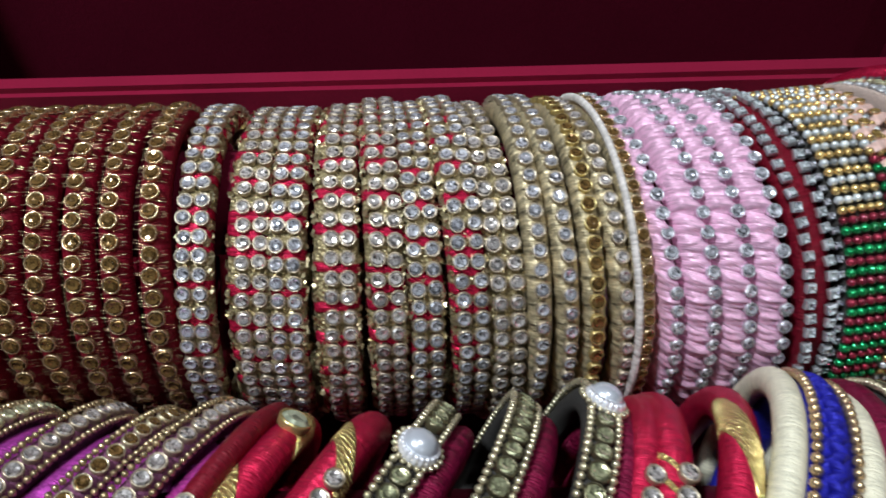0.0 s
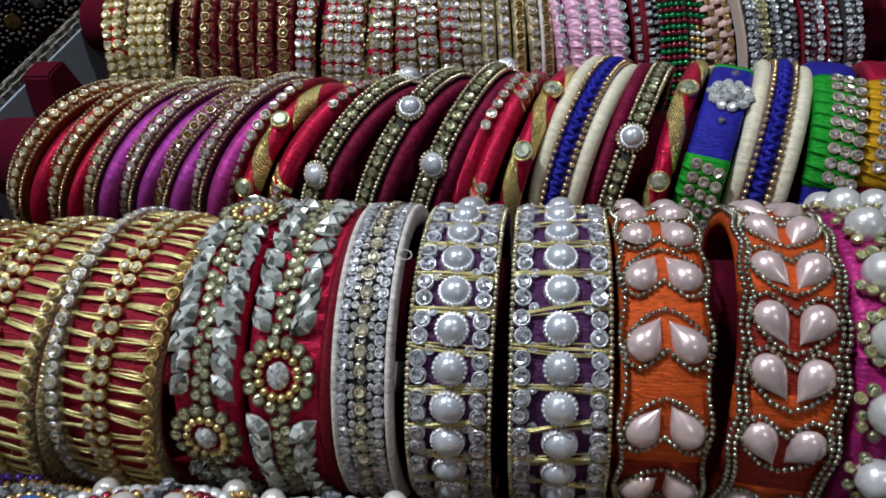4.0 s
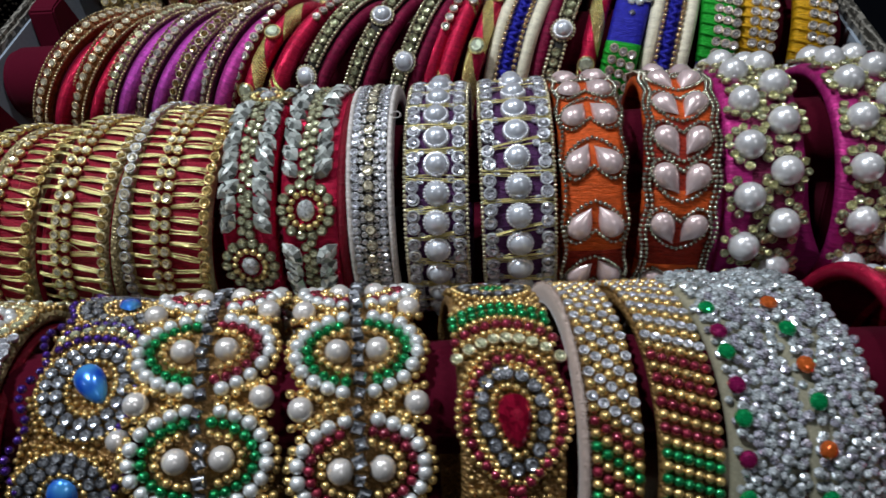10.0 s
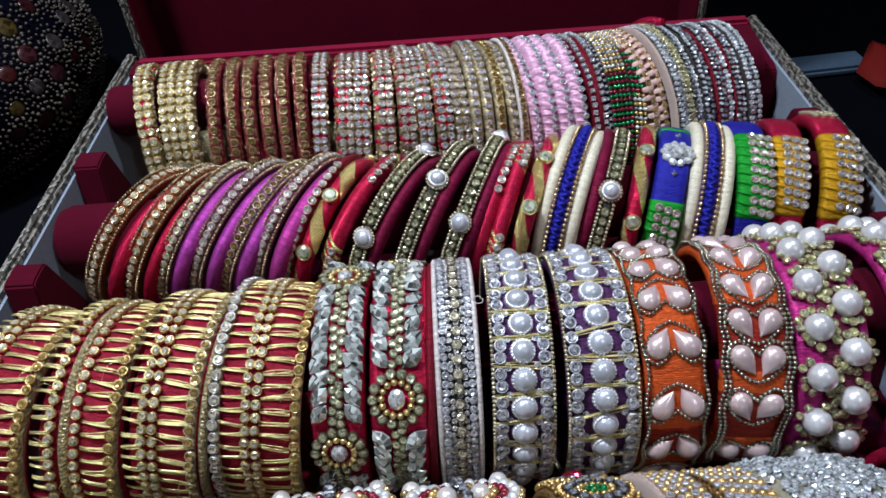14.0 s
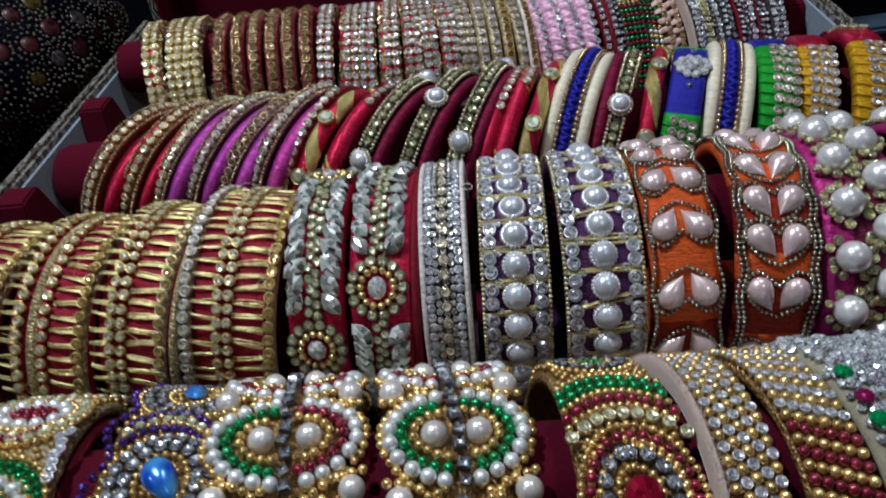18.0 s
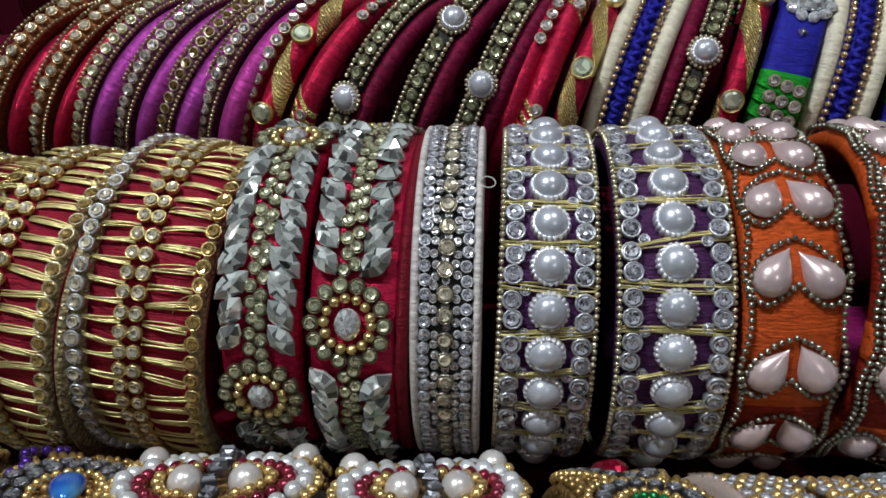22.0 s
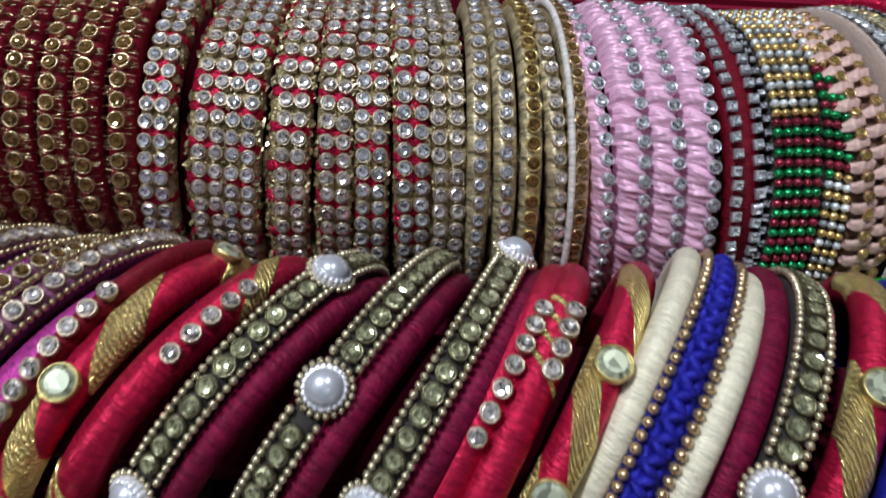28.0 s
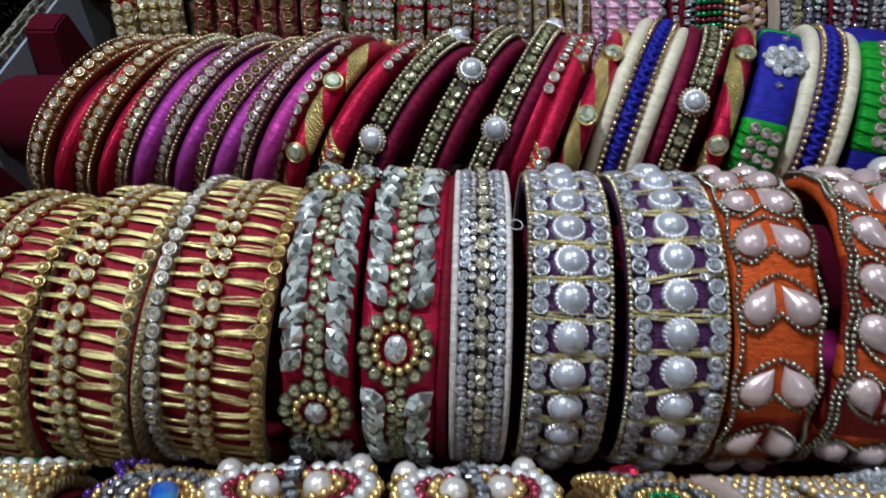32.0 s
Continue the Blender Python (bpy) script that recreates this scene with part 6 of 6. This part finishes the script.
def crusted(x, lean, swing, w, label, gems, seed):
    """A band crusted with loose-set silver stones over cream cloth, with coloured stones along one edge."""
    b = Bangle(4, x, lean, swing, "bangle", label, 0.001)
    b.tube("core_ring", SANDCLOTH, 0, w, 4.4, -1.0, 3.0)
    rng = random.Random(seed)
    near, far = [], []
    for k in range(-42, 62):
        for i in range(int(w / 1.9)):
            xx = -w / 2 + 1.2 + i * 1.9 + rng.uniform(-0.7, 0.7) + (k % 2) * 0.9
            v = k * 1.75 + rng.uniform(-0.7, 0.7)
            if xx < -w / 2 + 2.6 and rng.random() < 0.3:
                continue
            m = b.at(xx, v, rng.uniform(-0.4, 1.0) - 0.02 * xx * xx, rng.uniform(1.7, 2.5), rng.uniform(0, 90), rng.uniform(-28, 28))
            (near if -14 < v < 30 and len(near) < 290 else far).append(m)
    for k, m in enumerate(near):
        part("silver_stone", facet_mesh((SPARK, LILACGLASS, SPARK)[k % 3]), b.ob).matrix_basis = m
    part("silver_crust", joined("silver_crust", facet_mesh(SPARK), far), b.ob, "crust of small silver stones", "stuff")
    for v, glass in gems:
        b.pieces("coloured_stone", gem_mesh(glass, "coloured_stone", lambda a: (0.5 * math.cos(a), 0.5 * math.sin(a)), high=0.34), [(-w / 2 + 2.0, v, 0.6, 3.8, 0)], "round coloured glass stone")


crusted(88.6, 0.12, 0.10, 15.4, "silver crusted bangle with green and ruby stones along its edge", [(mm4(-13), EMERALD), (mm4(-2), GARNET), (mm4(6), EMERALD), (mm4(17.5), GARNET), (mm4(28), EMERALD), (mm4(40.5), GARNET), (mm4(53), EMERALD), (mm4(66), GARNET)], 3)
crusted(105.0, 0.12, 0.15, 17.0, "silver crusted bangle with green and orange stones along its edge", [(mm4(-15), FIREOPAL), (mm4(-2.4), EMERALD), (mm4(11.3), FIREOPAL), (mm4(23.3), EMERALD), (mm4(38), FIREOPAL), (mm4(53.6), EMERALD), (mm4(68), FIREOPAL)], 4)


def velvet_pearls(x, lean, swing, w, label, off, phase):
    """A broad red velvet band with rolled edges and a line of large bead-ringed pearls."""
    b = Bangle(4, x, lean, swing, "bangle", label, 0.006)
    b.tube("velvet_band", DEEPRED, 0, w, 3.0, -0.8, 3.4)
    for s in (-1, 1):
        b.tube("rolled_edge", RED, s * (w / 2 - 1.6), 4.4, 4.8, 0.7, 2.0, "red silk rolled edge")
    n = 22
    p = 2 * math.pi * b.R / MM / n
    for i in range(n):
        v = (i - 11 + phase) * p
        for pearl_ob in b.pieces("pearl", dome_mesh(PEARL, "pearl", rim=DOT), [(off, v, -0.5, 7.4, 0)], "large white pearl"):
            nest(b.beads("bead_ring", GOLD, curve_spots(ellipse(off, v, 4.6, 4.5, n=40), 1.5), 1.4, "ring of gold beads", -0.2), pearl_ob)
    return b


shifted(velvet_pearls(125.4, 0.13, -0.13, 22.0, "red velvet bangle with a line of large white pearls", 2.0, 0.18), -2.4, -2.1)
velvet_pearls(152.0, 0.02, -0.08, 19.0, "red velvet bangle with a line of large white pearls", 0.5, 0.0)

# ---- things round the case ----
POTBASE = cloth("dark_blue_glaze", (0.0016, 0.0016, 0.006), 300.0, 0.6, 0.0, 0.5, 0.05)
FOLIAGE = cloth("faded_green_cloth", (0.10, 0.16, 0.11), 400.0)
STEELBLUE = cloth("blue_grey_board", (0.05, 0.08, 0.12), 300.0, 0.6, 0.0, 0.15)
REDPRINT = cloth("red_printed_cloth", (0.11, 0.010, 0.008), 250.0, 0.9, 0.0, 0.5)
PALEPRINT, nt, b = shader("pale_green_print")
b.inputs["Roughness"].default_value = 0.8
co = nt.nodes.new("ShaderNodeTexCoord")
n = node(nt, "ShaderNodeTexNoise", Scale=70.0, Detail=3.0)
nt.links.new(co.outputs["Object"], n.inputs["Vector"])
ramp = nt.nodes.new("ShaderNodeValToRGB")
ramp.color_ramp.elements[0].position, ramp.color_ramp.elements[0].color = 0.36, (0.26, 0.035, 0.02, 1)
ramp.color_ramp.elements[1].position, ramp.color_ramp.elements[1].color = 0.44, (0.27, 0.32, 0.22, 1)
nt.links.new(n.outputs["Fac"], ramp.inputs[0])
nt.links.new(ramp.outputs[0], b.inputs["Base Color"])
REDSTRIP = cloth("plain_red_cloth", (0.13, 0.010, 0.008), 900.0, 0.7, 0.0, 0.2)
NAVY = cloth("dark_blue_plastic", (0.010, 0.018, 0.034), 60.0, 0.3, 0.0, 0.4)

pot = new("decorated_pot")
pot.location = (-0.325, 0.215, 0.0)
tagged(pot, "dark round pot covered with sequin and mirror flowers", "pot")
prof = [(0.072, 0.0), (0.088, 0.006), (0.104, 0.026), (0.110, 0.046), (0.106, 0.068), (0.092, 0.090), (0.072, 0.106), (0.056, 0.118), (0.050, 0.130), (0.051, 0.150), (0.060, 0.166), (0.052, 0.168), (0.044, 0.155)]
v, f = lathe(prof, 48)
f.append(tuple(range(48)))
part("body", build("body", v, f, [POTBASE], smooth=True), pot)
cover = bmesh.new()
bmesh.ops.create_icosphere(cover, subdivisions=3, radius=0.058)
for q in cover.verts:
    q.co = Vector((q.co.x, q.co.y, 0.170 + q.co.z * 0.35)) * (1 + 0.10 * noise.noise(q.co * 40))
me = bpy.data.meshes.new("cloth_cover")
cover.to_mesh(me)
cover.free()
me.materials.append(FOLIAGE)
part("cloth_cover", me, pot, "crumpled green cloth")
# Sequin colours are darkened: the shade on the pot is put into them.
SEQUIN = [crystal("rose_sequin", (0.085, 0.020, 0.030), 0.2, 0.3), crystal("white_sequin", (0.090, 0.075, 0.078), 0.2, 0.3), crystal("gold_sequin", (0.080, 0.052, 0.012), 0.2, 0.3), crystal("red_sequin", (0.070, 0.009, 0.009), 0.2, 0.3), crystal("violet_sequin", (0.060, 0.012, 0.016), 0.2, 0.3)]


def pot_place(turn, z, size, lift=0.0):
    for (r0, z0), (r1, z1) in zip(prof, prof[1:]):
        if z0 <= z <= z1:
            k = (z - z0) / (z1 - z0)
            r, slope = r0 + (r1 - r0) * k, 180 - math.degrees(math.atan2(z1 - z0, r1 - r0))
            break
    return pose(0, 0, 0, 0, 0, turn) @ pose(r + lift, 0, z, 0, slope, 0) @ Matrix.Scale(size, 4)


rng = random.Random(11)
dots = []
for ring, z in enumerate((0.022, 0.039, 0.056, 0.073, 0.089, 0.103)):
    n = (32, 36, 36, 33, 29, 23)[ring]
    for i in range(n):
        turn = -165 + 360 * (i + 0.5 * (ring % 2)) / n + rng.uniform(-3, 3)
        zz = z + rng.uniform(-0.003, 0.003)
        big = 0.0125 * rng.uniform(0.8, 1.25)
        m = pot_place(turn, zz, big)
        if -115 < (turn + 180) % 360 - 180 < 45:
            part("mirror_flower", dome_mesh(SEQUIN[rng.randrange(5)], "mirror_flower", 14, 3, 0.06), pot).matrix_basis = m @ Matrix.Scale(0.74, 4)
        for k in range(12):
            a = 2 * math.pi * k / 12
            dots.append(m @ Matrix.Translation((0.50 * math.cos(a), 0.50 * math.sin(a), 0)) @ Matrix.Scale(0.17, 4))
        for k in range(15):
            a = 2 * math.pi * k / 15
            dots.append(m @ Matrix.Translation((0.76 * math.cos(a), 0.76 * math.sin(a), 0)) @ Matrix.Scale(0.13, 4))
for i in range(110):
    dots.append(pot_place(360 * i / 110, 0.0085, 0.0026))
    dots.append(pot_place(360 * i / 110 + 1.5, 0.0065, 0.0018))
# The dots' gold is darkened as well, for the shade on the pot.
part("painted_dot_work", joined("painted_dot_work", ball_mesh(metal("shaded_gold_paint", (0.085, 0.068, 0.050), 0.5, 0.2), "bead", 6, 4), dots), pot, "raised gold dots", "stuff")

slab = block("board", (0.205, 0.193, 0.0), (0.300, 0.215, 0.006), STEELBLUE, bevel=0.002)
tagged(slab, "narrow blue-grey board lying on the black cloth", "board")
slab.rotation_euler = (0, 0, radians(4))


def flat(name, outline, z0, z1, mat, label, category):
    """A thin piece of cloth or card with a given outline, its upper side a little uneven."""
    n = len(outline)
    cx, cy = sum(q[0] for q in outline) / n, sum(q[1] for q in outline) / n
    verts = [(x, y, z0) for x, y in outline] + [(x, y, z1 + 0.002 * math.sin(90 * x + 60 * y)) for x, y in outline]
    verts += [(cx + (x - cx) * 0.6, cy + (y - cy) * 0.6, z1 + 0.003 + 0.002 * math.sin(110 * x)) for x, y in outline] + [(cx, cy, z1 + 0.003)]
    faces = [tuple(range(n))]
    for k in (0, 1):
        faces += [(k * n + i, k * n + (i + 1) % n, k * n + n + (i + 1) % n, k * n + n + i) for i in range(n)]
    faces += [(2 * n + i, 2 * n + (i + 1) % n, 3 * n) for i in range(n)]
    return tagged(new(name, build(name, verts, faces, [mat], smooth=True)), label, category)


flat("folded_cloth", [(0.292, 0.236), (0.300, 0.243), (0.318, 0.205), (0.345, 0.150), (0.350, 0.09), (0.300, 0.09), (0.276, 0.165), (0.290, 0.205)], 0.0, 0.008, REDPRINT, "folded red and black printed cloth beside the case", "cloth")
flat("cloth_strip", [(0.293, 0.236), (0.268, 0.203), (0.272, 0.185), (0.281, 0.180), (0.289, 0.205), (0.297, 0.220)], 0.008, 0.011, REDSTRIP, "plain red end of a folded cloth", "cloth")
flat("printed_card", [(0.318, 0.262), (0.366, 0.324), (0.47, 0.37), (0.50, 0.14), (0.335, 0.14), (0.323, 0.207)], 0.012, 0.014, PALEPRINT, "pale green printed card with red marks on the cloth", "card")
bag = block("plastic_packet", (-0.33, -0.16, 0.0), (-0.205, -0.01, 0.012), NAVY, bevel=0.005)
tagged(bag, "dark blue plastic packet lying on the black cloth", "packet")
